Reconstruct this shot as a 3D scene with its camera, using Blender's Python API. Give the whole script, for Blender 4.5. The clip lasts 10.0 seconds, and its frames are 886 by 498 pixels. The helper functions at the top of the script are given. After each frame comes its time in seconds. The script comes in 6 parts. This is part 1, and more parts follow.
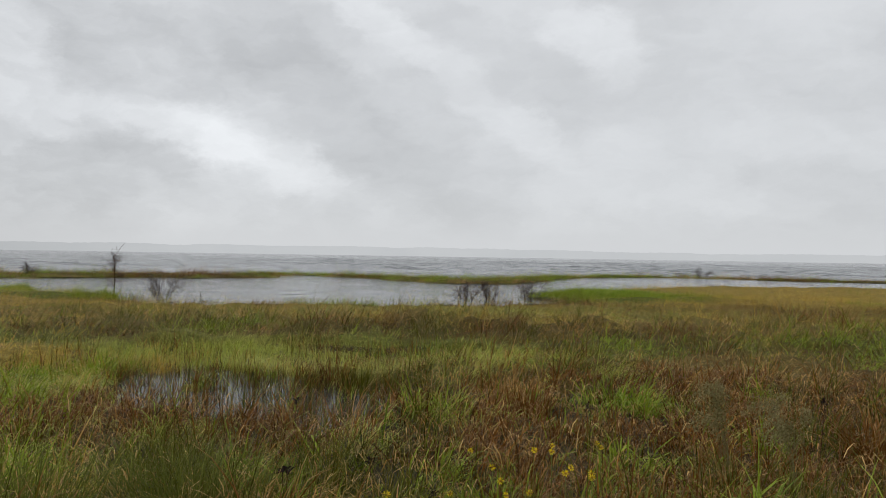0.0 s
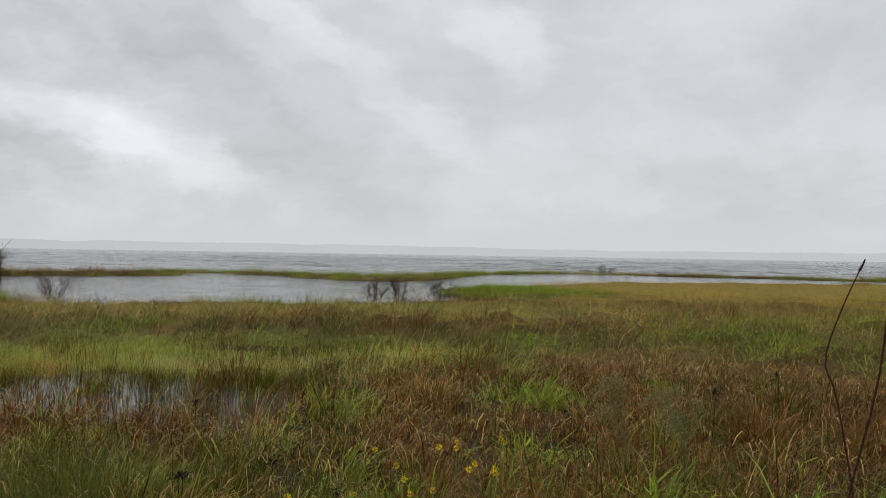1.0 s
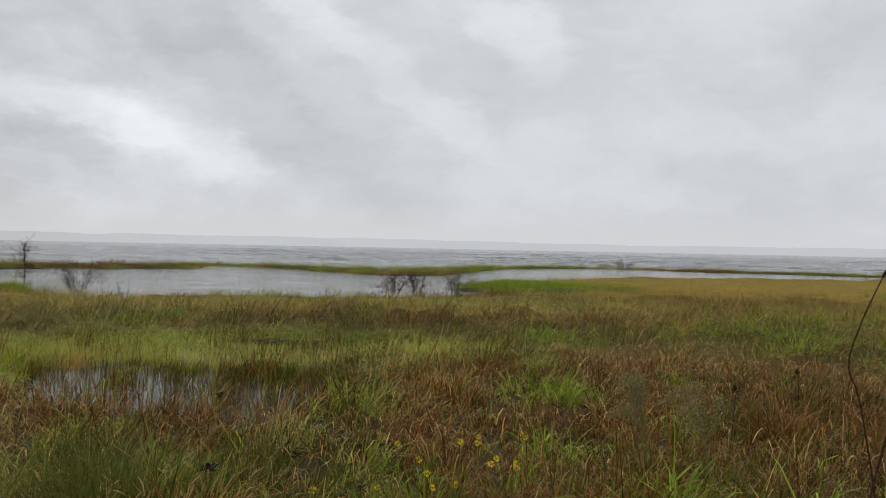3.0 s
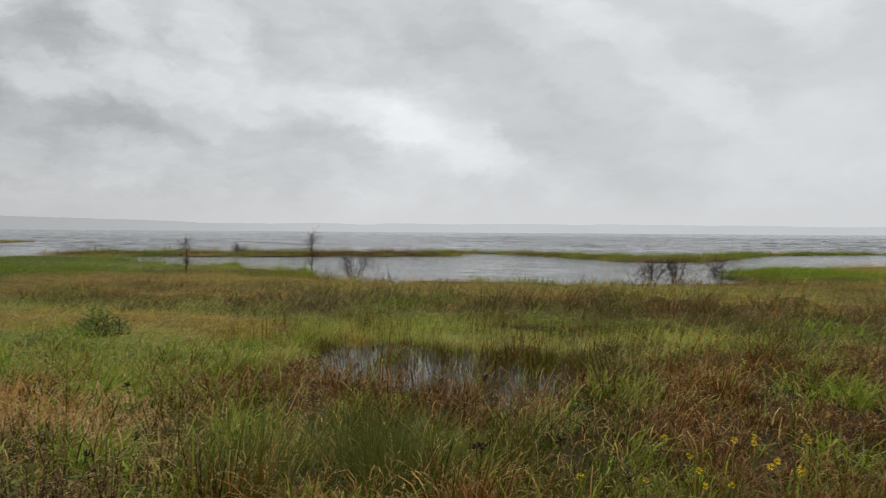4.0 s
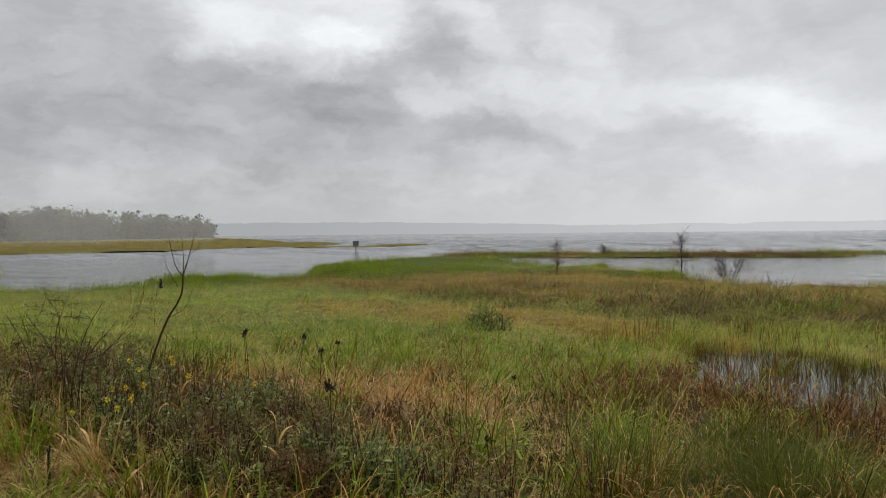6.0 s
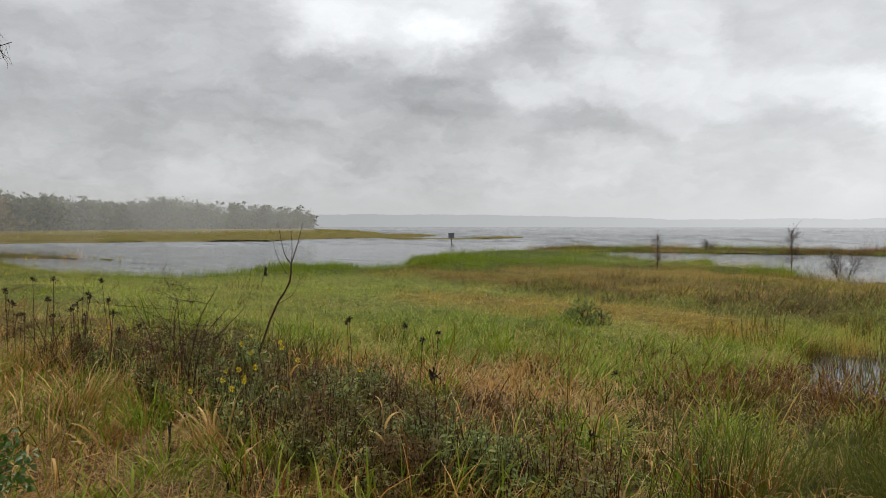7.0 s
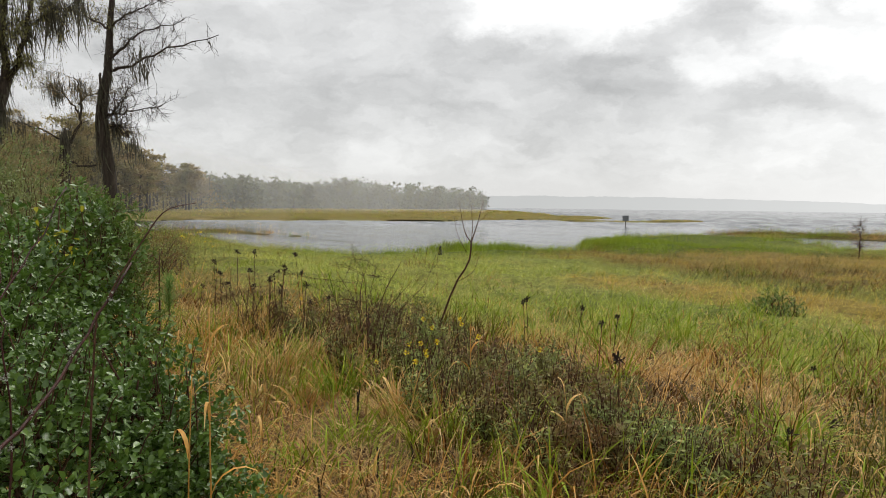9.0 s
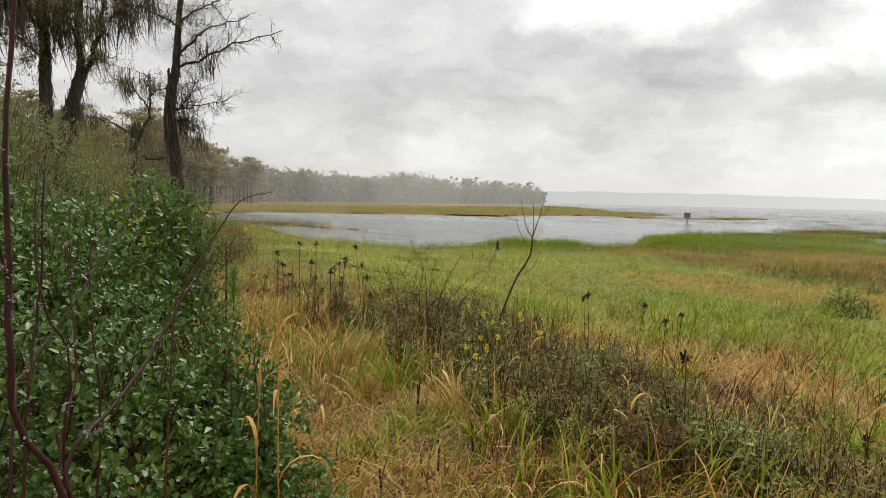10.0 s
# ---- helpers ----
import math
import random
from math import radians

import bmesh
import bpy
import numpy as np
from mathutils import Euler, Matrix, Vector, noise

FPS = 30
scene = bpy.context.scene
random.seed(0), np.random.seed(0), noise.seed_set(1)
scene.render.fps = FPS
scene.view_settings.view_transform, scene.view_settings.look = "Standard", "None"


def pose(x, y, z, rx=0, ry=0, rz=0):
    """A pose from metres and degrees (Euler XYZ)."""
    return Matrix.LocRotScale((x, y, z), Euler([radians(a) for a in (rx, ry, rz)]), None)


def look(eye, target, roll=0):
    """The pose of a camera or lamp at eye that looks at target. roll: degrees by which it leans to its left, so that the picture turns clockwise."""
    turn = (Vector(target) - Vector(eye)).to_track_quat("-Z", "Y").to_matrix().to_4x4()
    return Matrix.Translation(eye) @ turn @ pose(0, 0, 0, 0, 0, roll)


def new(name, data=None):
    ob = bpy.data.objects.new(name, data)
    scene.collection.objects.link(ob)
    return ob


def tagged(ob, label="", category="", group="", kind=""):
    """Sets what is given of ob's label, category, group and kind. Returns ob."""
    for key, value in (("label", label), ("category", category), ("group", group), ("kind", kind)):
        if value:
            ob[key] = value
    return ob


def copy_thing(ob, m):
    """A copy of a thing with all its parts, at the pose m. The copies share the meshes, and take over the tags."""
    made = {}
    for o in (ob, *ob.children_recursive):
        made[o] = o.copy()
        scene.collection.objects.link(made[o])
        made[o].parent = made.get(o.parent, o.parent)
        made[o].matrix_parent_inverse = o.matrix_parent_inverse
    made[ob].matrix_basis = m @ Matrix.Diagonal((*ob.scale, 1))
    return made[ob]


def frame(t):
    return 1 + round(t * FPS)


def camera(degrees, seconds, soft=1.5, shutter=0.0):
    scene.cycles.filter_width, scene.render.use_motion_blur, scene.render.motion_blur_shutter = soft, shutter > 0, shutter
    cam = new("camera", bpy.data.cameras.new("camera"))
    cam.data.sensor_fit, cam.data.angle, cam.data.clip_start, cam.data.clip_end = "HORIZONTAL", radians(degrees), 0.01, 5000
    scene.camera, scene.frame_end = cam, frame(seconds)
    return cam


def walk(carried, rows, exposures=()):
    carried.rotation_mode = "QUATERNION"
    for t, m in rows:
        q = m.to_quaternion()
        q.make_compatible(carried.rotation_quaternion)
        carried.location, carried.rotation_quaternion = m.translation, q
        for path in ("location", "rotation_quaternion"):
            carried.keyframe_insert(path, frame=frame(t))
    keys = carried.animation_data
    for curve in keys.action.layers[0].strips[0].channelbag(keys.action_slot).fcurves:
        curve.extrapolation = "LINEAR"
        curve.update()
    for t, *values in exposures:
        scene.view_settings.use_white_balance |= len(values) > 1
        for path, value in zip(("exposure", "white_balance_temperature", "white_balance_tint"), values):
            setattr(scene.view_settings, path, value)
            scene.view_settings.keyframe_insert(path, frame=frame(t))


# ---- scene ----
cam = camera(60.9, 10.0, soft=0.5, shutter=0.12)
# seconds, x, y, z, yaw, pitch, roll
ROWS = [
    (0.0, 0.0, 0.0, 1.6, 0.0, 0.552, -0.912),
    (0.5, 0.015, 0.029, 1.602, -4.238, 0.521, -1.045),
    (1.0, 0.042, 0.043, 1.6, -6.801, 0.426, -0.915),
    (1.5, 0.058, 0.04, 1.595, -9.006, 0.508, -0.586),
    (2.0, 0.066, 0.036, 1.594, -9.897, 0.584, -0.683),
    (3.5, -0.048, -0.039, 1.633, 2.134, -0.547, -1.078),
    (4.0, -0.075, -0.044, 1.633, 13.518, -1.295, -0.399),
    (4.5, -0.113, -0.048, 1.652, 22.958, -1.46, 0.565),
    (5.0, -0.142, -0.055, 1.652, 30.782, -1.263, 1.294),
    (5.5, -0.175, -0.06, 1.643, 36.434, -1.104, 0.951),
    (6.0, -0.213, -0.074, 1.634, 40.711, -1.173, 0.523),
    (7.5, -0.285, -0.136, 1.617, 51.436, -1.957, -0.224),
    (8.0, -0.302, -0.146, 1.612, 55.1, -2.171, -0.24),
    (8.5, -0.329, -0.158, 1.605, 58.379, -2.68, -0.331),
    (9.0, -0.347, -0.17, 1.603, 60.844, -3.204, -0.739),
    (9.5, -0.366, -0.182, 1.597, 63.127, -3.497, -1.026),
    (10.0, -0.388, -0.197, 1.593, 65.153, -3.668, -1.261),
]
walk(cam, [(t, pose(x, y, z, 90 + pitch, roll, yaw)) for t, x, y, z, yaw, pitch, roll in ROWS],
     [(0.0, -0.02, 6500, 10), (2.0, -0.02, 6500, 10), (4.0, -0.02, 6520, 10), (5.0, 0.0, 6540, 10), (6.2, 0.08, 6560, 10), (7.5, 0.26, 6620, 10), (8.0, 0.36, 6660, 10), (8.5, 0.50, 6700, 10), (9.0, 0.60, 6760, 10), (9.5, 0.64, 6800, 10), (10.0, 0.66, 6840, 10)])

# ---- sky, sun, exposure ----
world = bpy.data.worlds.new("overcast_sky")
scene.world = world
world.use_nodes = True
wt = world.node_tree
wt.nodes.clear()


def wnode(kind, **values):
    n = wt.nodes.new(kind)
    for key, value in values.items():
        n.inputs[key].default_value = value
    return n


def wmath(op, a, b=None, c=None):
    n = wt.nodes.new("ShaderNodeMath")
    n.operation = op
    for i, v in enumerate((a, b, c)):
        if v is None:
            continue
        if isinstance(v, (int, float)):
            n.inputs[i].default_value = v
        else:
            wt.links.new(v, n.inputs[i])
    return n.outputs[0]


w_dir = wt.nodes.new("ShaderNodeTexCoord").outputs["Generated"]
w_sep = wt.nodes.new("ShaderNodeSeparateXYZ")
wt.links.new(w_dir, w_sep.inputs[0])
w_az = wmath("MULTIPLY", wmath("ARCTAN2", wmath("MULTIPLY", w_sep.outputs[0], -1.0), w_sep.outputs[1]), 57.2958)
w_el = wmath("MULTIPLY", wmath("ARCSINE", w_sep.outputs[2]), 57.2958)
w_pos = wt.nodes.new("ShaderNodeCombineXYZ")
wt.links.new(w_az, w_pos.inputs[0])
wt.links.new(w_el, w_pos.inputs[1])


def wnoise(vec, scale, detail, rough, stretch=(1, 1, 1), turn=0.0, shift=(0, 0, 0), dist=0.0):
    m = wnode("ShaderNodeMapping")
    m.inputs["Location"].default_value = shift
    m.inputs["Rotation"].default_value = (0, 0, radians(turn))
    m.inputs["Scale"].default_value = stretch
    wt.links.new(vec, m.inputs[0])
    n = wnode("ShaderNodeTexNoise", Scale=scale, Detail=detail, Roughness=rough, Distortion=dist)
    wt.links.new(m.outputs[0], n.inputs["Vector"])
    return n


def wrange(v, a, b, c, d):
    n = wt.nodes.new("ShaderNodeMapRange")
    n.interpolation_type = "SMOOTHSTEP"
    for key, x in (("From Min", a), ("From Max", b), ("To Min", c), ("To Max", d)):
        n.inputs[key].default_value = x
    wt.links.new(v, n.inputs["Value"])
    return n.outputs[0]


# cloud edges are frayed by warping the sky's two angles
w_warp = wnoise(w_pos.outputs[0], 0.16, 9.0, 0.66, (1.0, 1.6, 1))
w_off = wt.nodes.new("ShaderNodeVectorMath")
w_off.operation = "MULTIPLY_ADD"
w_off.inputs[1].default_value = (8.5, 4.4, 0.0)
wt.links.new(w_warp.outputs["Color"], w_off.inputs[0])
w_sub = wt.nodes.new("ShaderNodeVectorMath")
w_sub.operation = "SUBTRACT"
w_sub.inputs[1].default_value = (4.25, 2.2, 0.0)
wt.links.new(w_pos.outputs[0], w_sub.inputs[0])
wt.links.new(w_sub.outputs[0], w_off.inputs[2])
w_vec = w_off.outputs[0]

# cloud masses: azimuth, elevation, half length, half height, turn, brightness
DARK_CLOUDS = [
    (8, 10.8, 15, 4.2, -40, -0.15), (20, 16, 11, 3.0, -20, -0.08), (57.2, 10.9, 7.5, 2.4, -14, -0.19), (47.6, 9.4, 6.5, 2.6, -18, -0.19), (43, 6.9, 12, 2.0, -12, -0.10),
    (40.8, 14.3, 4.5, 3.2, -35, -0.19), (34.5, 7.0, 7, 1.8, -20, -0.09), (23, 7.3, 4.5, 1.7, -35, -0.06), (76, 10.5, 20, 5.0, -8, -0.11), (66, 8.6, 20, 2.8, -7, -0.10),
    (45.4, 11.7, 3.8, 1.9, 20, -0.13), (37.5, 8.2, 6.5, 1.7, -6, -0.12), (35, 13.4, 5, 1.6, -12, -0.10), (52, 5.7, 19, 2.4, -9, -0.08), (88, 8.0, 12, 5.0, 0, -0.06), (26.5, 12.0, 7, 2.2, -22, -0.07),
]
BRIGHT_CLOUDS = [
    (52.0, 16.2, 13, 5.2, -3, 0.36), (48.5, 14.6, 5, 1.8, -10, 0.12), (56.5, 14.6, 5, 2.2, 12, 0.10), (41.6, 10.4, 4.2, 1.7, 0, 0.10), (37.6, 15.0, 5, 2.2, -30, 0.15), (36, 11.4, 4.5, 1.6, -12, 0.07), (37, 10.8, 7, 2.2, -25, 0.05),
    (14, 7.4, 10, 2.8, -20, 0.14), (27, 9.6, 9, 2.2, -8, 0.11), (18.5, 8.5, 8, 2.2, -14, 0.10), (-11, 16.2, 5.5, 3.2, -30, 0.13), (5, 17.0, 6, 2.4, -32, 0.11), (-2.5, 12.2, 13, 2.2, -38, 0.08), (30, 14, 4.5, 2.8, -30, 0.13),
]
w_total = None
for c_az, c_el, c_len, c_high, c_turn, c_amp in DARK_CLOUDS + BRIGHT_CLOUDS:
    m = wnode("ShaderNodeMapping")
    m.vector_type = "TEXTURE"
    # azimuth grows to the left, so the turn is mirrored
    m.inputs["Location"].default_value = (c_az, c_el, 0)
    m.inputs["Rotation"].default_value = (0, 0, radians(-c_turn))
    m.inputs["Scale"].default_value = (c_len, c_high, 1)
    wt.links.new(w_vec, m.inputs[0])
    g = wt.nodes.new("ShaderNodeTexGradient")
    g.gradient_type = "SPHERICAL"
    wt.links.new(m.outputs[0], g.inputs[0])
    soft = wrange(g.outputs["Fac"], 0.0, 0.6, 0.0, 1.0)
    w_total = wmath("MULTIPLY_ADD", soft, c_amp * (0.85 if c_amp > 0 else 0.62 if c_az < 42 else 0.40), 0.0 if w_total is None else w_total)
w_big = wnoise(w_vec, 0.060, 4.0, 0.55, (1.0, 2.3, 1), 24.0, (3, 1, 0))
w_fine = wnoise(w_vec, 0.17, 8.0, 0.60, (1.0, 1.8, 1), 24.0, (11, 5, 0))
w_wisp = wnoise(w_vec, 0.42, 8.0, 0.62, (0.7, 2.0, 1), 32.0, (2, 7, 0))


# the cloud is broken over the wooded side, smoother over the open lake
w_broken = wrange(w_az, -5.0, 42.0, 0.40, 1.0)
w_total = wmath("ADD", wrange(w_big.outputs["Fac"], 0.32, 0.68, -0.05, 0.05), w_total)
w_total = wmath("MULTIPLY_ADD", wrange(w_fine.outputs["Fac"], 0.28, 0.72, -0.055, 0.055), w_broken, w_total)
w_total = wmath("MULTIPLY_ADD", wrange(w_wisp.outputs["Fac"], 0.28, 0.72, -0.022, 0.022), w_broken, w_total)
# thicker rain cloud over the woods
w_base = wrange(w_az, 14.0, 56.0, 0.695, 0.515)
# the rain haze near the horizon swallows the structure
w_fade = wt.nodes.new("ShaderNodeMapRange")
w_fade.interpolation_type = "SMOOTHSTEP"
w_fade.inputs["From Min"].default_value, w_fade.inputs["From Max"].default_value = 0.0, 3.6
wt.links.new(w_el, w_fade.inputs["Value"])
w_value = wmath("MULTIPLY_ADD", w_total, w_fade.outputs[0], w_base)
w_value = wmath("MINIMUM", wmath("MAXIMUM", w_value, 0.25), 1.05)
w_tint = wt.nodes.new("ShaderNodeMix")
w_tint.data_type = "RGBA"
w_tint.blend_type = "MULTIPLY"
w_tint.inputs["Factor"].default_value = 1.0
w_tint.inputs["B"].default_value = (0.972, 1.0, 1.03, 1)
w_grey = wt.nodes.new("ShaderNodeCombineColor")
for i in range(3):
    wt.links.new(w_value, w_grey.inputs[i])
wt.links.new(w_grey.outputs[0], w_tint.inputs["A"])
w_clear = wt.nodes.new("ShaderNodeTexSky")
w_clear.sky_type = "NISHITA"
w_clear.sun_disc = False
w_clear.sun_elevation, w_clear.sun_rotation = radians(55), radians(-46)
w_clear_bg = wnode("ShaderNodeBackground", Strength=0.05)
wt.links.new(w_clear.outputs[0], w_clear_bg.inputs[0])
w_cloud_bg = wnode("ShaderNodeBackground", Strength=1.0)
wt.links.new(w_tint.outputs["Result"], w_cloud_bg.inputs[0])
w_mix = wnode("ShaderNodeMixShader", Fac=0.94)
wt.links.new(w_clear_bg.outputs[0], w_mix.inputs[1])
wt.links.new(w_cloud_bg.outputs[0], w_mix.inputs[2])
w_out = wt.nodes.new("ShaderNodeOutputWorld")
wt.links.new(w_mix.outputs[0], w_out.inputs[0])

sun = new("sun", bpy.data.lights.new("sun", "SUN"))
sun.data.energy, sun.data.angle, sun.data.color = 1.5, radians(40), (1.0, 0.98, 0.95)
sun.matrix_world = look((-20, 19, 40), (0, 0, 0))


# ---- materials ----
def start(name):
    m = bpy.data.materials.new(name)
    m.use_nodes = True
    m.node_tree.nodes.clear()
    return m, m.node_tree


def add(tree, kind, **values):
    n = tree.nodes.new(kind)
    for key, value in values.items():
        n.inputs[key.replace("_", " ")].default_value = value
    return n


def mixed(tree, fac, a, b, blend="MIX"):
    n = tree.nodes.new("ShaderNodeMix")
    n.data_type, n.blend_type = "RGBA", blend
    for key, v in (("Factor", fac), ("A", a), ("B", b)):
        if isinstance(v, (int, float)):
            n.inputs[key].default_value = v
        elif isinstance(v, tuple):
            n.inputs[key].default_value = (*v, 1)
        else:
            tree.links.new(v, n.inputs[key])
    return n.outputs["Result"]


def ranged(tree, value, a, b, c=0.0, d=1.0):
    n = add(tree, "ShaderNodeMapRange")
    for key, v in (("From Min", a), ("From Max", b), ("To Min", c), ("To Max", d)):
        n.inputs[key].default_value = v
    tree.links.new(value, n.inputs["Value"])
    return n.outputs[0]


def place_noise(tree, scale, detail=3.0, rough=0.5, stretch=(1, 1, 1), turn=0.0, local=False):
    src = tree.nodes.new("ShaderNodeTexCoord").outputs["Object"] if local else tree.nodes.new("ShaderNodeNewGeometry").outputs["Position"]
    m = add(tree, "ShaderNodeMapping")
    m.inputs["Scale"].default_value = stretch
    m.inputs["Rotation"].default_value = (0, 0, radians(turn))
    tree.links.new(src, m.inputs[0])
    n = add(tree, "ShaderNodeTexNoise", Scale=scale, Detail=detail, Roughness=rough)
    tree.links.new(m.outputs[0], n.inputs["Vector"])
    return n.outputs["Fac"]


def leaf_material(name, low, high, tip, through_light=0.3, rough=0.55, patch=0.6, alt=None, gloss=0.12, skew=1.0):
    """A plant's surface: low to high colour from blade to blade, a dry tip, patches of a few metres."""
    m, t = start(name)
    one = t.nodes.new("ShaderNodeNewGeometry").outputs["Random Per Island"]
    tuft = t.nodes.new("ShaderNodeAttribute")
    tuft.attribute_name = "tint"
    blend = add(t, "ShaderNodeMath")
    blend.operation = "MULTIPLY_ADD"
    t.links.new(tuft.outputs["Fac"], blend.inputs[0])
    blend.inputs[1].default_value = 0.6
    t.links.new(ranged(t, one, 0.0, 1.0, -0.1, 0.5), blend.inputs[2])
    blend.use_clamp = True
    lot = add(t, "ShaderNodeMath")
    lot.operation = "POWER"
    t.links.new(blend.outputs[0], lot.inputs[0])
    lot.inputs[1].default_value = skew
    isle = lot.outputs[0]
    col = mixed(t, isle, low, high)
    if alt:
        col = mixed(t, ranged(t, place_noise(t, patch, 3.0, 0.6), 0.42, 0.62), col, mixed(t, isle, tuple(c * 0.8 for c in alt), alt))
    along = t.nodes.new("ShaderNodeAttribute")
    along.attribute_name = "along"
    col = mixed(t, ranged(t, along.outputs["Fac"], 0.68, 1.0), col, tip)
    grain = ranged(t, place_noise(t, 60.0, 2.0, 0.6), 0.3, 0.7, 0.82, 1.15)
    shade = t.nodes.new("ShaderNodeCombineColor")
    for i in range(3):
        t.links.new(grain, shade.inputs[i])
    col = mixed(t, 1.0, col, shade.outputs[0], "MULTIPLY")
    p = add(t, "ShaderNodeBsdfPrincipled", Roughness=rough)
    p.inputs["Specular IOR Level"].default_value = gloss
    t.links.new(col, p.inputs["Base Color"])
    tr = add(t, "ShaderNodeBsdfTranslucent")
    t.links.new(col, tr.inputs[0])
    mx = add(t, "ShaderNodeMixShader", Fac=through_light)
    t.links.new(p.outputs[0], mx.inputs[1])
    t.links.new(tr.outputs[0], mx.inputs[2])
    o = t.nodes.new("ShaderNodeOutputMaterial")
    t.links.new(mx.outputs[0], o.inputs[0])
    return m


def hard_material(name, a, b, scale, rough=0.8, stretch=(1, 1, 1), bump=0.3, metal=0.0, depth=0.01):
    """Bark, wood, painted metal: two colours by noise at two sizes, with relief."""
    m, t = start(name)
    f = ranged(t, place_noise(t, scale, 5.0, 0.65, stretch, 0.0, True), 0.3, 0.7)
    col = mixed(t, f, a, b)
    f2 = ranged(t, place_noise(t, scale * 6, 3.0, 0.6, stretch, 0.0, True), 0.3, 0.75, 0.7, 1.15)
    sh = t.nodes.new("ShaderNodeCombineColor")
    for i in range(3):
        t.links.new(f2, sh.inputs[i])
    col = mixed(t, 1.0, col, sh.outputs[0], "MULTIPLY")
    p = add(t, "ShaderNodeBsdfPrincipled", Roughness=rough, Metallic=metal)
    p.inputs["Specular IOR Level"].default_value = 0.2
    t.links.new(col, p.inputs["Base Color"])
    bp = add(t, "ShaderNodeBump", Strength=bump, Distance=depth)
    t.links.new(f2, bp.inputs["Height"])
    t.links.new(bp.outputs[0], p.inputs["Normal"])
    o = t.nodes.new("ShaderNodeOutputMaterial")
    t.links.new(p.outputs[0], o.inputs[0])
    return m


M_FRESH = leaf_material("fresh_green_grass", (0.070, 0.130, 0.006), (0.43, 0.54, 0.055), (0.34, 0.43, 0.060), 0.20, 0.5, alt=(0.28, 0.35, 0.026), patch=0.35, gloss=0.09, skew=1.5)
M_OLIVE = leaf_material("olive_sedge", (0.030, 0.032, 0.004), (0.22, 0.190, 0.018), (0.27, 0.21, 0.040), 0.2, 0.45, alt=(0.120, 0.138, 0.012), patch=0.4, gloss=0.08, skew=2.2)
M_STRAW = leaf_material("straw_grass", (0.17, 0.088, 0.032), (0.88, 0.60, 0.22), (0.88, 0.66, 0.32), 0.20, 0.45, alt=(0.58, 0.30, 0.070), patch=0.8, gloss=0.10, skew=1.2)
M_RUST = leaf_material("rust_brown_grass", (0.026, 0.012, 0.003), (0.42, 0.175, 0.036), (0.62, 0.41, 0.16), 0.2, 0.45, alt=(0.20, 0.085, 0.015), patch=0.6, gloss=0.09, skew=2.2)
M_GOLD = leaf_material("golden_grass", (0.38, 0.255, 0.030), (0.72, 0.53, 0.105), (0.72, 0.52, 0.13), 0.3, alt=(0.62, 0.39, 0.060), patch=0.3, gloss=0.1, skew=1.1)
M_MEADOW = leaf_material("soft_green_grass", (0.22, 0.29, 0.028), (0.56, 0.60, 0.115), (0.58, 0.58, 0.15), 0.34, 0.5, alt=(0.54, 0.50, 0.13), patch=0.3, gloss=0.06, skew=1.1)
M_BUSH = leaf_material("glossy_dark_leaf", (0.022, 0.056, 0.009), (0.185, 0.300, 0.052), (0.21, 0.32, 0.065), 0.22, 0.30, alt=(0.095, 0.175, 0.028), patch=2.5, gloss=0.45, skew=1.4)
M_AIRY = leaf_material("thin_olive_foliage", (0.13, 0.115, 0.045), (0.34, 0.30, 0.12), (0.34, 0.30, 0.13), 0.38, 0.6, alt=(0.22, 0.225, 0.085), patch=0.5, gloss=0.06)
M_BUNCH = leaf_material("fine_bunch_grass", (0.050, 0.064, 0.008), (0.25, 0.27, 0.050), (0.28, 0.28, 0.07), 0.25, 0.5, alt=(0.13, 0.15, 0.02), patch=0.8, gloss=0.1, skew=1.3)
M_PLUME = leaf_material("pale_plume", (0.16, 0.145, 0.06), (0.40, 0.35, 0.16), (0.42, 0.37, 0.19), 0.35, 0.6, gloss=0.05)
M_LIGHT = leaf_material("light_green_leaf", (0.055, 0.100, 0.018), (0.21, 0.30, 0.07), (0.23, 0.31, 0.085), 0.3, 0.45, alt=(0.14, 0.19, 0.045), patch=1.5, gloss=0.2)
M_YOUNG = leaf_material("yellowing_leaf", (0.30, 0.30, 0.03), (0.42, 0.36, 0.03), (0.36, 0.30, 0.03), 0.3)
M_MYRTLE = leaf_material("grey_green_leaf", (0.070, 0.098, 0.030), (0.29, 0.355, 0.115), (0.31, 0.36, 0.13), 0.36, 0.5, alt=(0.20, 0.195, 0.085), patch=0.8, gloss=0.3)
M_WEED = leaf_material("weed_leaf", (0.052, 0.066, 0.018), (0.52, 0.62, 0.18), (0.50, 0.57, 0.16), 0.36, 0.5, alt=(0.22, 0.13, 0.05), patch=1.8, skew=1.6, gloss=0.16)
M_PINE = leaf_material("pine_needle", (0.10, 0.20, 0.04), (0.22, 0.35, 0.09), (0.26, 0.38, 0.13), 0.3)
M_CYPRESS = leaf_material("autumn_cypress_leaf", (0.17, 0.125, 0.058), (0.43, 0.315, 0.145), (0.42, 0.30, 0.14), 0.38, 0.65, alt=(0.26, 0.24, 0.105), patch=0.12)
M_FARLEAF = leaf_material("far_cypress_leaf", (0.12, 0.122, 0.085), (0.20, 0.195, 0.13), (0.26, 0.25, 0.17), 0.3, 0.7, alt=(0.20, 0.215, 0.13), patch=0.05)
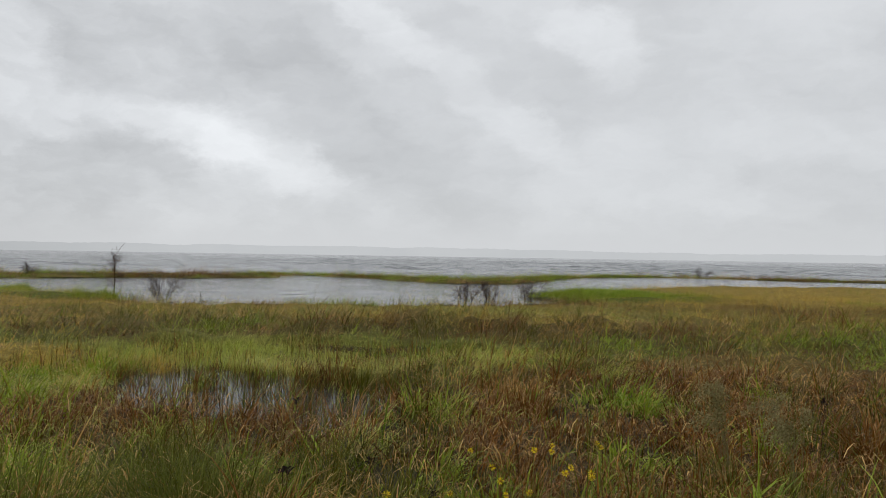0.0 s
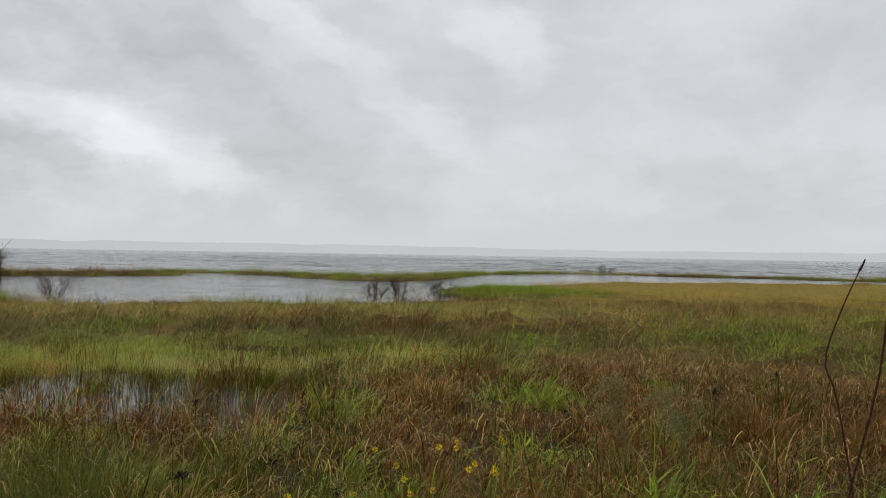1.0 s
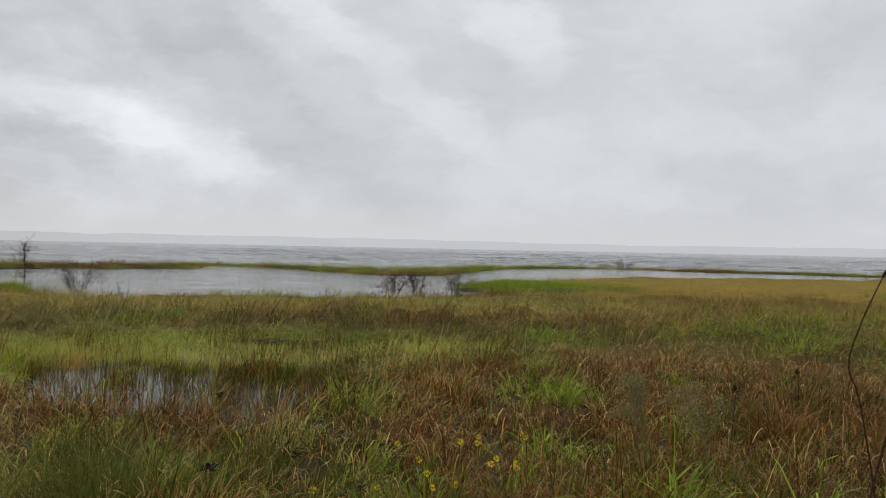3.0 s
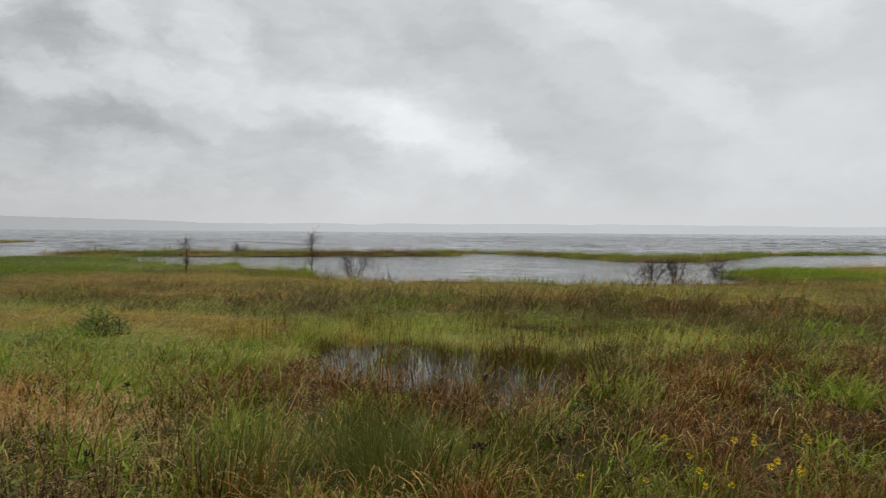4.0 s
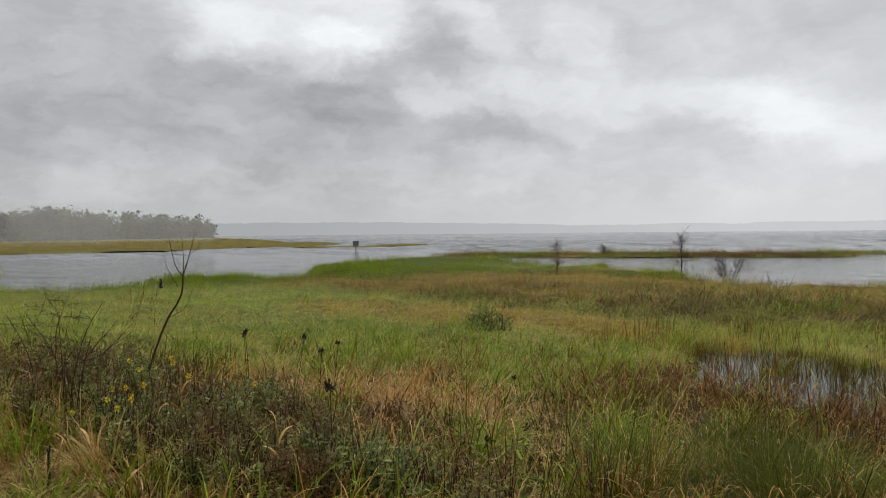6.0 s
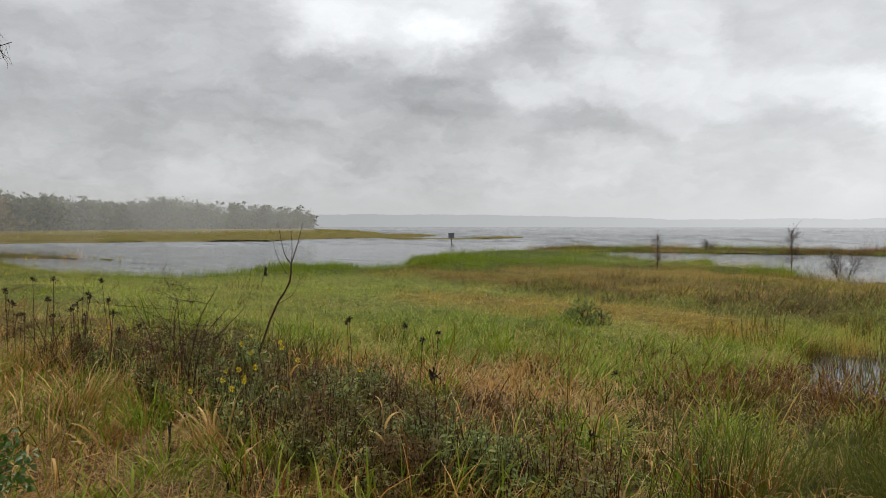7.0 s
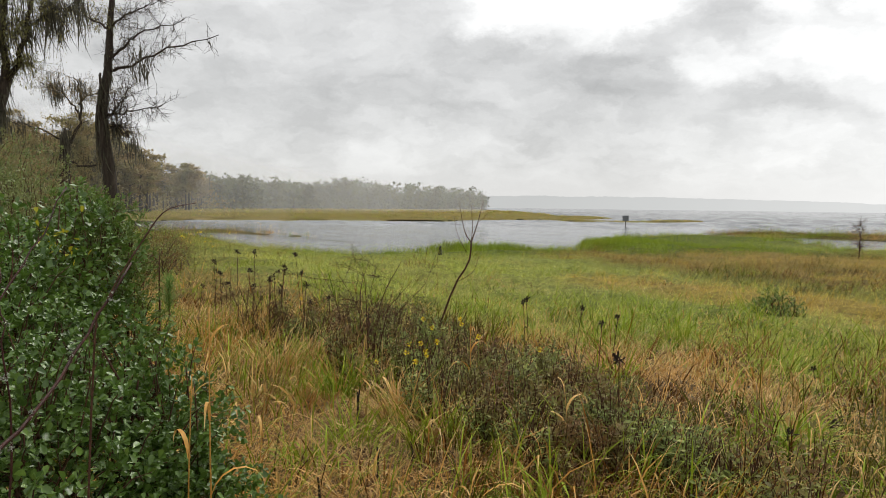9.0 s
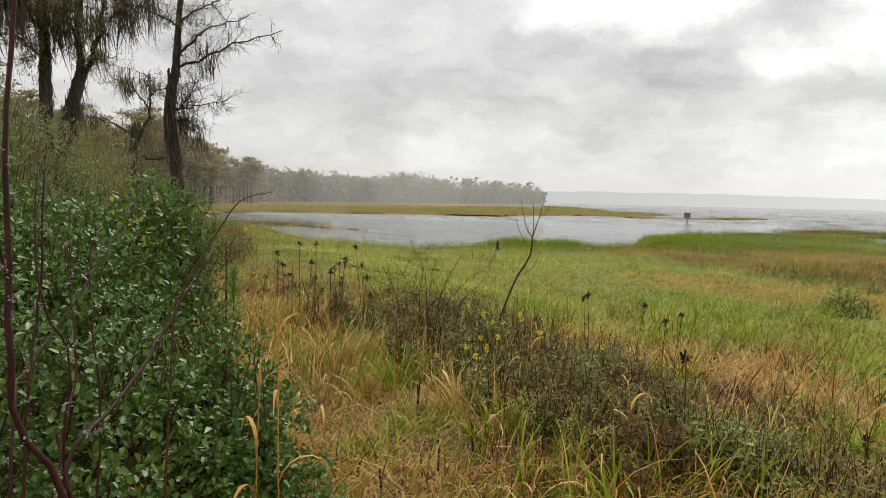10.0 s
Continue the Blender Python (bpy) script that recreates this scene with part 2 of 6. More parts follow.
M_MOSS = leaf_material("hanging_moss", (0.055, 0.050, 0.036), (0.13, 0.12, 0.085), (0.14, 0.135, 0.10), 0.2, 0.8)
M_PETAL = leaf_material("yellow_petal", (0.88, 0.62, 0.012), (0.92, 0.72, 0.025), (0.92, 0.66, 0.025), 0.3)
M_DISC = hard_material("flower_disc", (0.30, 0.14, 0.01), (0.45, 0.24, 0.02), 200.0, 0.7)
M_SEED = hard_material("dark_seed_head", (0.020, 0.013, 0.010), (0.05, 0.032, 0.024), 150.0, 0.9)
M_STEM = hard_material("dark_dead_stem", (0.034, 0.016, 0.009), (0.110, 0.052, 0.028), 60.0, 0.85)
M_RED = hard_material("red_brown_bark", (0.016, 0.005, 0.004), (0.070, 0.018, 0.011), 45.0, 0.42, (1, 1, 0.3))
M_LICHEN = hard_material("pale_lichen", (0.45, 0.48, 0.38), (0.62, 0.63, 0.52), 120.0, 0.95, bump=0.8)
M_BARK = hard_material("cypress_bark", (0.028, 0.021, 0.016), (0.090, 0.070, 0.055), 3.0, 0.9, (2.5, 2.5, 0.35), 0.7, depth=0.04)
M_FARBARK = hard_material("far_bark", (0.045, 0.040, 0.034), (0.105, 0.092, 0.080), 0.7, 0.9, (1, 1, 0.3))
M_TWIG = hard_material("purple_brown_twig", (0.045, 0.031, 0.028), (0.11, 0.080, 0.072), 40.0, 0.9)
M_POST = hard_material("weathered_post", (0.12, 0.11, 0.095), (0.24, 0.22, 0.19), 8.0, 0.85, (1, 1, 0.2))
M_SIGN = hard_material("grey_sign_back", (0.13, 0.14, 0.145), (0.22, 0.23, 0.235), 3.0, 0.6)
M_BLACK = hard_material("rotten_stump", (0.012, 0.011, 0.010), (0.035, 0.030, 0.026), 20.0, 0.9)


def ground_material():
    m, t = start("marsh_soil")
    litter = ranged(t, place_noise(t, 22.0, 6.0, 0.7), 0.35, 0.68)
    col = mixed(t, litter, (0.040, 0.021, 0.011), (0.20, 0.108, 0.052))
    sand = ranged(t, place_noise(t, 0.9, 4.0, 0.65), 0.62, 0.70)
    col = mixed(t, sand, col, (0.34, 0.28, 0.22))
    mossy = ranged(t, place_noise(t, 0.45, 4.0, 0.6), 0.45, 0.65, 0.0, 0.7)
    col = mixed(t, mossy, col, (0.10, 0.105, 0.03))
    # the low wet ground is a mat of standing and fallen sedge
    sep = t.nodes.new("ShaderNodeSeparateXYZ")
    t.links.new(t.nodes.new("ShaderNodeNewGeometry").outputs["Position"], sep.inputs[0])
    wet = ranged(t, sep.outputs[2], -0.30, -0.12, 1.0, 0.0)
    mat_f = ranged(t, place_noise(t, 0.16, 5.0, 0.65), 0.35, 0.65)
    sedge = mixed(t, mat_f, (0.034, 0.034, 0.013), (0.070, 0.050, 0.022))
    sedge = mixed(t, ranged(t, place_noise(t, 7.0, 5.0, 0.7), 0.4, 0.7), sedge, (0.022, 0.018, 0.012))
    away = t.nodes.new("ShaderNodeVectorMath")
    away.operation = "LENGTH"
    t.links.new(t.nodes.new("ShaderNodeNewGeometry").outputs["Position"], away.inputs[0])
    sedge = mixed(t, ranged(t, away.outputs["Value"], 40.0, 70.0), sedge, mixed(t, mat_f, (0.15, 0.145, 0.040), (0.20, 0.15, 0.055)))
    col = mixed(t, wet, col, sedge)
    p = add(t, "ShaderNodeBsdfPrincipled", Roughness=0.9)
    p.inputs["Specular IOR Level"].default_value = 0.12
    t.links.new(col, p.inputs["Base Color"])
    bp = add(t, "ShaderNodeBump", Strength=0.8, Distance=0.03)
    t.links.new(litter, bp.inputs["Height"])
    t.links.new(bp.outputs[0], p.inputs["Normal"])
    o = t.nodes.new("ShaderNodeOutputMaterial")
    t.links.new(p.outputs[0], o.inputs[0])
    return m


def water_material():
    m, t = start("grey_lake_water")
    small = place_noise(t, 2.2, 3.0, 0.6, (0.45, 1.5, 1), -20.0)
    chop = place_noise(t, 0.55, 4.0, 0.6, (0.35, 1.4, 1), -14.0)
    swell = place_noise(t, 0.20, 4.0, 0.65, (0.55, 1.4, 1), -12.0)
    gust = ranged(t, place_noise(t, 0.02, 3.0, 0.6, (0.5, 1.6, 1), -12.0), 0.35, 0.7)
    h1 = add(t, "ShaderNodeMath")
    h1.operation = "MULTIPLY_ADD"
    t.links.new(small, h1.inputs[0])
    h1.inputs[1].default_value = 0.30
    h2 = add(t, "ShaderNodeMath")
    h2.operation = "MULTIPLY_ADD"
    t.links.new(chop, h2.inputs[0])
    h2.inputs[1].default_value = 0.9
    t.links.new(h2.outputs[0], h1.inputs[2])
    h3 = add(t, "ShaderNodeMath")
    h3.operation = "MULTIPLY"
    t.links.new(swell, h3.inputs[0])
    h3.inputs[1].default_value = 1.5
    t.links.new(h3.outputs[0], h2.inputs[2])
    p = add(t, "ShaderNodeBsdfPrincipled", Roughness=0.10, IOR=1.333)
    col = mixed(t, gust, (0.030, 0.036, 0.040), (0.055, 0.062, 0.066))
    t.links.new(col, p.inputs["Base Color"])
    far = t.nodes.new("ShaderNodeVectorMath")
    far.operation = "LENGTH"
    t.links.new(t.nodes.new("ShaderNodeNewGeometry").outputs["Position"], far.inputs[0])
    bp = add(t, "ShaderNodeBump", Strength=0.30, Distance=1.0)
    waves = add(t, "ShaderNodeMath")
    t.links.new(ranged(t, far.outputs["Value"], 18.0, 45.0, 0.02, 0.22), waves.inputs[0])
    t.links.new(ranged(t, far.outputs["Value"], 95.0, 165.0, 0.0, 0.3), waves.inputs[1])
    t.links.new(waves.outputs[0], bp.inputs["Strength"])
    t.links.new(h1.outputs[0], bp.inputs["Height"])
    t.links.new(bp.outputs[0], p.inputs["Normal"])
    o = t.nodes.new("ShaderNodeOutputMaterial")
    t.links.new(p.outputs[0], o.inputs[0])
    return m


def haze_material(name, cover):
    """Falling rain: a thin white scatterer that thins out towards its rim."""
    m, t = start(name)
    along = t.nodes.new("ShaderNodeAttribute")
    along.attribute_name = "along"
    fade = add(t, "ShaderNodeMapRange")
    fade.interpolation_type = "SMOOTHSTEP"
    fade.inputs["To Max"].default_value = cover
    t.links.new(along.outputs["Fac"], fade.inputs["Value"])
    d = add(t, "ShaderNodeBsdfDiffuse", Color=(0.97, 0.98, 1.0, 1))
    tr = add(t, "ShaderNodeBsdfTranslucent", Color=(0.97, 0.98, 1.0, 1))
    both = add(t, "ShaderNodeMixShader", Fac=0.5)
    t.links.new(d.outputs[0], both.inputs[1])
    t.links.new(tr.outputs[0], both.inputs[2])
    clear = add(t, "ShaderNodeBsdfTransparent")
    mx = add(t, "ShaderNodeMixShader")
    t.links.new(fade.outputs[0], mx.inputs[0])
    t.links.new(clear.outputs[0], mx.inputs[1])
    t.links.new(both.outputs[0], mx.inputs[2])
    o = t.nodes.new("ShaderNodeOutputMaterial")
    t.links.new(mx.outputs[0], o.inputs[0])
    return m


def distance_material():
    m, t = start("far_shore_haze_glow")
    # rain haze is put into the colour, and the ridge glows with it
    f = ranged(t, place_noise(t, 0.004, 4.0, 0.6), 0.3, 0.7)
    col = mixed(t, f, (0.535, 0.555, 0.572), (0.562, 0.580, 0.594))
    # the glow is dimmed on the woods' side, where the sky is darker
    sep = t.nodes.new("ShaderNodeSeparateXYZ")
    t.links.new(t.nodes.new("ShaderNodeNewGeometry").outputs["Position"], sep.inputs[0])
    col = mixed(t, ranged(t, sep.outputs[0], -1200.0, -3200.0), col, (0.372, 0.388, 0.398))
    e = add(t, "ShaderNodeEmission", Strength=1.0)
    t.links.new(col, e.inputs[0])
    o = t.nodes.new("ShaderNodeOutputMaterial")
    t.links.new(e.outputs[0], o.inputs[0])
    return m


def thatch_material():
    """The dense mat of stems and leaves below the blade tips, coloured by the kinds of grass that grow there."""
    m, t = start("grass_thatch")
    tone = t.nodes.new("ShaderNodeAttribute")
    tone.attribute_name = "species_tone"
    coarse = ranged(t, place_noise(t, 5.0, 4.0, 0.65), 0.3, 0.7, 0.5, 1.35)
    fine = ranged(t, place_noise(t, 26.0, 4.0, 0.7, (1.0, 1.0, 0.3)), 0.3, 0.7, 0.55, 1.4)
    both = add(t, "ShaderNodeMath")
    both.operation = "MULTIPLY"
    t.links.new(coarse, both.inputs[0])
    t.links.new(fine, both.inputs[1])
    shade = t.nodes.new("ShaderNodeCombineColor")
    for i in range(3):
        t.links.new(both.outputs[0], shade.inputs[i])
    p = add(t, "ShaderNodeBsdfPrincipled", Roughness=0.85)
    p.inputs["Specular IOR Level"].default_value = 0.08
    t.links.new(mixed(t, 1.0, tone.outputs["Color"], shade.outputs[0], "MULTIPLY"), p.inputs["Base Color"])
    bp = add(t, "ShaderNodeBump", Strength=0.7, Distance=0.06)
    t.links.new(both.outputs[0], bp.inputs["Height"])
    t.links.new(bp.outputs[0], p.inputs["Normal"])
    o = t.nodes.new("ShaderNodeOutputMaterial")
    t.links.new(p.outputs[0], o.inputs[0])
    return m


M_THATCH = thatch_material()
M_GROUND, M_WATER, M_FARSHORE = ground_material(), water_material(), distance_material()


# ---- building helpers ----
rng = np.random.default_rng(7)


class Geo:
    """Collects vertices, triangles and quads for one mesh."""

    def __init__(self):
        self.v, self.t, self.q, self.a, self.b, self.n = [], [], [], [], [], 0

    def add(self, verts, tris=None, quads=None, along=None, tint=None):
        verts = np.asarray(verts, float).reshape(-1, 3)
        self.v.append(verts)
        self.a.append(np.zeros(len(verts)) if along is None else np.asarray(along, float).ravel())
        self.b.append(np.full(len(verts), 0.5) if tint is None else np.asarray(tint, float).ravel())
        if tris is not None and len(tris):
            self.t.append(np.asarray(tris, int).reshape(-1, 3) + self.n)
        if quads is not None and len(quads):
            self.q.append(np.asarray(quads, int).reshape(-1, 4) + self.n)
        self.n += len(verts)
        return self

    def mesh(self, name, mat, smooth=False):
        me = bpy.data.meshes.new(name)
        v = np.concatenate(self.v) if self.v else np.zeros((0, 3))
        t = np.concatenate(self.t) if self.t else np.zeros((0, 3), int)
        q = np.concatenate(self.q) if self.q else np.zeros((0, 4), int)
        loops = np.concatenate([t.ravel(), q.ravel()]).astype(np.int32)
        total = np.concatenate([np.full(len(t), 3), np.full(len(q), 4)]).astype(np.int32)
        first = np.concatenate([[0], np.cumsum(total)[:-1]]).astype(np.int32) if len(total) else np.zeros(0, np.int32)
        me.vertices.add(len(v))
        me.vertices.foreach_set("co", v.astype(np.float32).ravel())
        me.loops.add(len(loops))
        me.loops.foreach_set("vertex_index", loops)
        me.polygons.add(len(total))
        me.polygons.foreach_set("loop_start", first)
        me.polygons.foreach_set("loop_total", total)
        if smooth:
            me.polygons.foreach_set("use_smooth", np.ones(len(total), bool))
        at = me.attributes.new("along", "FLOAT", "POINT")
        at.data.foreach_set("value", np.concatenate(self.a).astype(np.float32))
        tt = me.attributes.new("tint", "FLOAT", "POINT")
        tt.data.foreach_set("value", np.concatenate(self.b).astype(np.float32))
        me.update(calc_edges=True)
        me.materials.append(mat)
        return me


def part(name, geo, mat, parent, label="", smooth=False, kind=""):
    ob = new(name, geo.mesh(name, mat, smooth) if isinstance(geo, Geo) else geo)
    ob.parent = parent
    return tagged(ob, label, "", "", kind)


def thing(name, label, category, place=(0, 0, 0), group="", kind="", turn=0.0, size=1.0):
    ob = tagged(new(name), label, category, group, kind)
    ob.matrix_basis = pose(*place, 0, 0, turn) @ Matrix.Scale(size, 4)
    ob.empty_display_size = 0.1
    return ob


def single(name, geo, mat, label, category, kind="", group="", smooth=False):
    return tagged(new(name, geo.mesh(name, mat, smooth)), label, category, group, kind)


def unit(v):
    v = np.asarray(v, float)
    return v / np.maximum(np.linalg.norm(v, axis=-1, keepdims=True), 1e-9)


def curve(points, n):
    """A smooth line of n points through the given ones (Catmull-Rom)."""
    p = np.asarray(points, float)
    p = np.vstack([2 * p[0] - p[1], p, 2 * p[-1] - p[-2]])
    s = np.linspace(0, len(p) - 3 - 1e-6, n)
    i = s.astype(int)
    f = (s - i)[:, None]
    a, b, c, d = p[i], p[i + 1], p[i + 2], p[i + 3]
    return 0.5 * (2 * b + (c - a) * f + (2 * a - 5 * b + 4 * c - d) * f**2 + (3 * b - a - 3 * c + d) * f**3)


def tube(geo, pts, r0, r1, sides=6, rough=0.0, power=1.0):
    """A tapering round limb along pts, closed at its tip."""
    p = np.asarray(pts, float)
    n = len(p)
    d = unit(np.gradient(p, axis=0))
    ref = np.array([0.0, 0, 1]) if abs(d[:, 2]).mean() < 0.8 else np.array([1.0, 0, 0])
    u = unit(np.cross(d, ref))
    w = np.cross(d, u)
    ang = np.linspace(0, 2 * np.pi, sides, endpoint=False)
    s = np.linspace(0, 1, n)
    r = r0 + (r1 - r0) * s**power
    ring = np.cos(ang)[None, :, None] * u[:, None] + np.sin(ang)[None, :, None] * w[:, None]
    rr = r[:, None] * (1 + rough * (rng.random((n, sides)) - 0.5))
    v = p[:, None] + ring * rr[..., None]
    i = np.arange(n - 1)[:, None] * sides
    k = np.arange(sides)[None]
    k2 = (k + 1) % sides
    quads = np.stack([i + k, i + k2, i + sides + k2, i + sides + k], -1).reshape(-1, 4)
    caps = [[(n - 1) * sides, (n - 1) * sides + j, (n - 1) * sides + j + 1] for j in range(1, sides - 1)]
    geo.add(v.reshape(-1, 3), caps, quads, np.repeat(s * 0.5, sides))


def blades(geo, base, high, wide, way, begin, bend, segs, tint):
    """Grass blades of the length high: they leave the ground begin radians off the vertical towards the angle way, and bend on by bend."""
    n = len(base)
    if not n:
        return
    s = np.linspace(0, 1, segs + 1)
    mid = (s[:-1] + s[1:]) / 2
    th = begin[:, None] + bend[:, None] * mid**1.4 * 1.4
    out = np.concatenate([np.zeros((n, 1)), np.cumsum(np.sin(th), 1)], 1) * (high / segs)[:, None]
    up = np.concatenate([np.zeros((n, 1)), np.cumsum(np.cos(th), 1)], 1) * (high / segs)[:, None]
    c = np.stack([base[:, 0:1] + np.cos(way)[:, None] * out, base[:, 1:2] + np.sin(way)[:, None] * out, base[:, 2:3] + up], -1)
    turn = way + np.pi / 2 + rng.normal(0, 0.6, n)
    side = np.stack([np.cos(turn), np.sin(turn), np.zeros(n)], -1)
    w = wide[:, None] * 0.5 * np.clip(1.0 - s**2.2, 0, 1) * (0.6 + 0.4 * np.minimum(s * 3, 1))
    left, right = c - side[:, None] * w[..., None], c + side[:, None] * w[..., None]
    k = 2 * segs + 1
    v = np.empty((n, k, 3))
    v[:, 0:2 * segs:2], v[:, 1:2 * segs:2], v[:, -1] = left[:, :-1], right[:, :-1], c[:, -1]
    a = np.empty((n, k))
    a[:, 0:2 * segs:2] = a[:, 1:2 * segs:2] = s[:-1]
    a[:, -1] = 1
    o = np.arange(n)[:, None] * k
    quads = np.concatenate([o + np.array([[2 * j, 2 * j + 1, 2 * j + 3, 2 * j + 2]]) for j in range(segs - 1)]) if segs > 1 else None
    tris = o + np.array([[2 * segs - 2, 2 * segs - 1, 2 * segs]])
    geo.add(v.reshape(-1, 3), tris, quads, a.ravel(), np.repeat(tint, k))


def leaves(geo, at, out, size, wide=0.45, fold=0.25, small=False):
    """Small pointed, folded leaves at points, each growing along its own way."""
    n = len(at)
    if not n:
        return
    d = unit(out)
    r = unit(np.cross(d, rng.normal(0, 1, (n, 3)) * 0.5 + np.array([0, 0, 1.0])))
    nn = np.cross(r, d)
    size = np.broadcast_to(size, (n,))[:, None]
    w = wide * 0.5
    if small:
        v = np.stack([at, at + size * (0.55 * d - w * r + fold * w * nn), at + size * d, at + size * (0.55 * d + w * r + fold * w * nn)], 1)
        o = np.arange(n)[:, None] * 4
        geo.add(v.reshape(-1, 3), np.concatenate([o + np.array([[0, 1, 2]]), o + np.array([[0, 2, 3]])]), None, np.tile([0, 0.4, 0.8, 0.4], n))
        return
    pts = [(0, 0, 0), (0.42, -w * 0.72, fold * w), (0.42, w * 0.72, fold * w), (0.82, -w * 0.92, fold * w * 1.2), (0.82, w * 0.92, fold * w * 1.2), (1.0, 0, -0.06), (0.55, 0, -0.03)]
    v = np.stack([at + size * (a * d + b * r + c * nn) for a, b, c in pts], 1)
    o = np.arange(n)[:, None] * 7
    tris = np.concatenate([o + np.array([q]) for q in ((0, 6, 1), (0, 2, 6), (3, 6, 5), (6, 4, 5), (1, 6, 3), (6, 2, 4))])
    geo.add(v.reshape(-1, 3), tris, None, np.tile([0, 0.3, 0.3, 0.6, 0.6, 0.9, 0.3], n))


def lattice(x, y, scale, seed=0):
    """Smooth value noise on the plan, 0 to 1."""
    x, y = np.asarray(x, float) / scale + 100.5, np.asarray(y, float) / scale + 100.5
    i, j = np.floor(x).astype(np.int64), np.floor(y).astype(np.int64)
    fx, fy = x - i, y - j
    fx, fy = fx * fx * (3 - 2 * fx), fy * fy * (3 - 2 * fy)

    def h(a, b):
        k = (a * 374761393 + b * 668265263 + seed * 974711) & 0xFFFFFFFF
        k = ((k ^ (k >> 13)) * 1274126177) & 0xFFFFFFFF
        return ((k ^ (k >> 16)) & 0xFFFF) / 65535.0
    return (h(i, j) * (1 - fx) + h(i + 1, j) * fx) * (1 - fy) + (h(i, j + 1) * (1 - fx) + h(i + 1, j + 1) * fx) * fy


def step(a, b, v):
    f = np.clip((v - a) / (b - a), 0, 1)
    return f * f * (3 - 2 * f)


# ---- the plan: land, water, pools ----
WATER = -0.5
MAIN_SHORE = [(90, -80), (90, 64), (49, 61), (36, 60), (22, 60), (13, 52), (7.5, 45), (5.4, 41), (4.8, 34), (1, 31.5), (-5, 30.5), (-10, 29), (-12.5, 31), (-16, 36), (-22, 38.5),
              (-27, 41), (-34, 46), (-39, 51.5), (-46, 47), (-41, 36), (-33.5, 27), (-29.8, 24), (-30.5, 20), (-30, 16), (-29, 12), (-36, 9.5), (-52, 6), (-78, 6), (-110, 4), (-110, -80)]
FAR_FLAT = [(-98, 2), (-100, 23), (-101, 38), (-97, 52), (-105, 62), (-108, 74), (-114, 97), (-140, 122), (-160, 124), (-205, 154), (-400, 272), (-640, 402), (-760, 330), (-330, 20), (-330, -80), (-105, -80)]
REED_BARS = [(-45, 57, 4), (-36, 59, 6), (-27, 64.5, 5.5), (-18, 67, 4.5), (-17.5, 76, 1.8), (-10, 74, 2.0), (-2.3, 66.5, 3.6), (2.2, 61.5, 4.2), (7.5, 70, 2.6), (14, 82, 2.0), (23, 89, 2.0), (31, 89, 2.4), (38, 82.5, 3.0), (47, 80, 3.0), (53, 73, 3.0), (80, 84, 4)]
SIGN_BAR = [(-112, 86, 2.0), (-97, 80, 1.6), (-92, 88, 1.8), (-97, 104, 2.6)]
REED_ISLE = [(-60, 11.5, 2.2), (-55, 14.0, 1.4), (-48, 16.0, 0.5)]
POOLS = [(-2.5, 11.2, 2.1, 2.1), (-3.9, 12.6, 1.3, 0.9), (2.7, 13.6, 0.6, 0.5), (3.9, 10.5, 0.5, 0.4), (-1.25, 9.3, 0.55, 0.8)]
# flooded grass: the stems stand in a hand's depth of water
FLOODED = [(-3.4, 14.7, 3.9, 2.2), (-6.2, 13.2, 1.5, 1.4), (1.2, 15.4, 2.2, 0.9)]


def inside(px, py, poly):
    """Signed distance to a closed outline, positive inside."""
    q = np.array(poly, float)
    d = np.full(px.shape, 1e9)
    odd = np.zeros(px.shape, bool)
    for (ax, ay), (bx, by) in zip(q, np.roll(q, -1, 0)):
        ex, ey = bx - ax, by - ay
        f = np.clip(((px - ax) * ex + (py - ay) * ey) / (ex * ex + ey * ey), 0, 1)
        d = np.minimum(d, np.hypot(px - ax - f * ex, py - ay - f * ey))
        cross = ((ay > py) != (by > py)) & (px < ex * (py - ay) / (ey if ey else 1e-9) + ax)
        odd ^= cross
    return np.where(odd, d, -d)


def along_bar(px, py, bar):
    """Signed distance to a chain of rounded bars, positive inside."""
    best = np.full(px.shape, -1e9)
    for (ax, ay, aw), (bx, by, bw) in zip(bar[:-1], bar[1:]):
        ex, ey = bx - ax, by - ay
        f = np.clip(((px - ax) * ex + (py - ay) * ey) / (ex * ex + ey * ey), 0, 1)
        best = np.maximum(best, aw + (bw - aw) * f - np.hypot(px - ax - f * ex, py - ay - f * ey))
    return best


def land(px, py):
    """Signed distance to the nearest shore, positive on land."""
    px, py = np.asarray(px, float), np.asarray(py, float)
    d = inside(px, py, MAIN_SHORE) + (lattice(px, py, 3.0, 3) - 0.5) * 1.6
    d = np.maximum(d, inside(px, py, FAR_FLAT) + (lattice(px, py, 9.0, 4) - 0.5) * 6)
    for bar in (REED_BARS, SIGN_BAR, REED_ISLE):
        d = np.maximum(d, along_bar(px, py, bar) + 0.5 + (lattice(px, py, 4.0, 5) - 0.5) * 1.6 + (lattice(px, py, 1.4, 6) - 0.5) * 0.8)
    return d


def pool(px, py):
    """How far a spot lies in one of the marsh's pools, 0 to 1."""
    f = np.zeros(np.shape(px))
    wx = (lattice(px, py, 0.8, 8) - 0.5) * 1.7 + (lattice(px, py, 0.3, 10) - 0.5) * 0.5
    wy = (lattice(px, py, 0.8, 9) - 0.5) * 1.7 + (lattice(px, py, 0.3, 11) - 0.5) * 0.5
    for x, y, a, b in POOLS:
        f = np.maximum(f, 1 - step(0.75, 1.1, np.hypot((px + wx - x) / a, (py + wy - y) / b)))
    return f


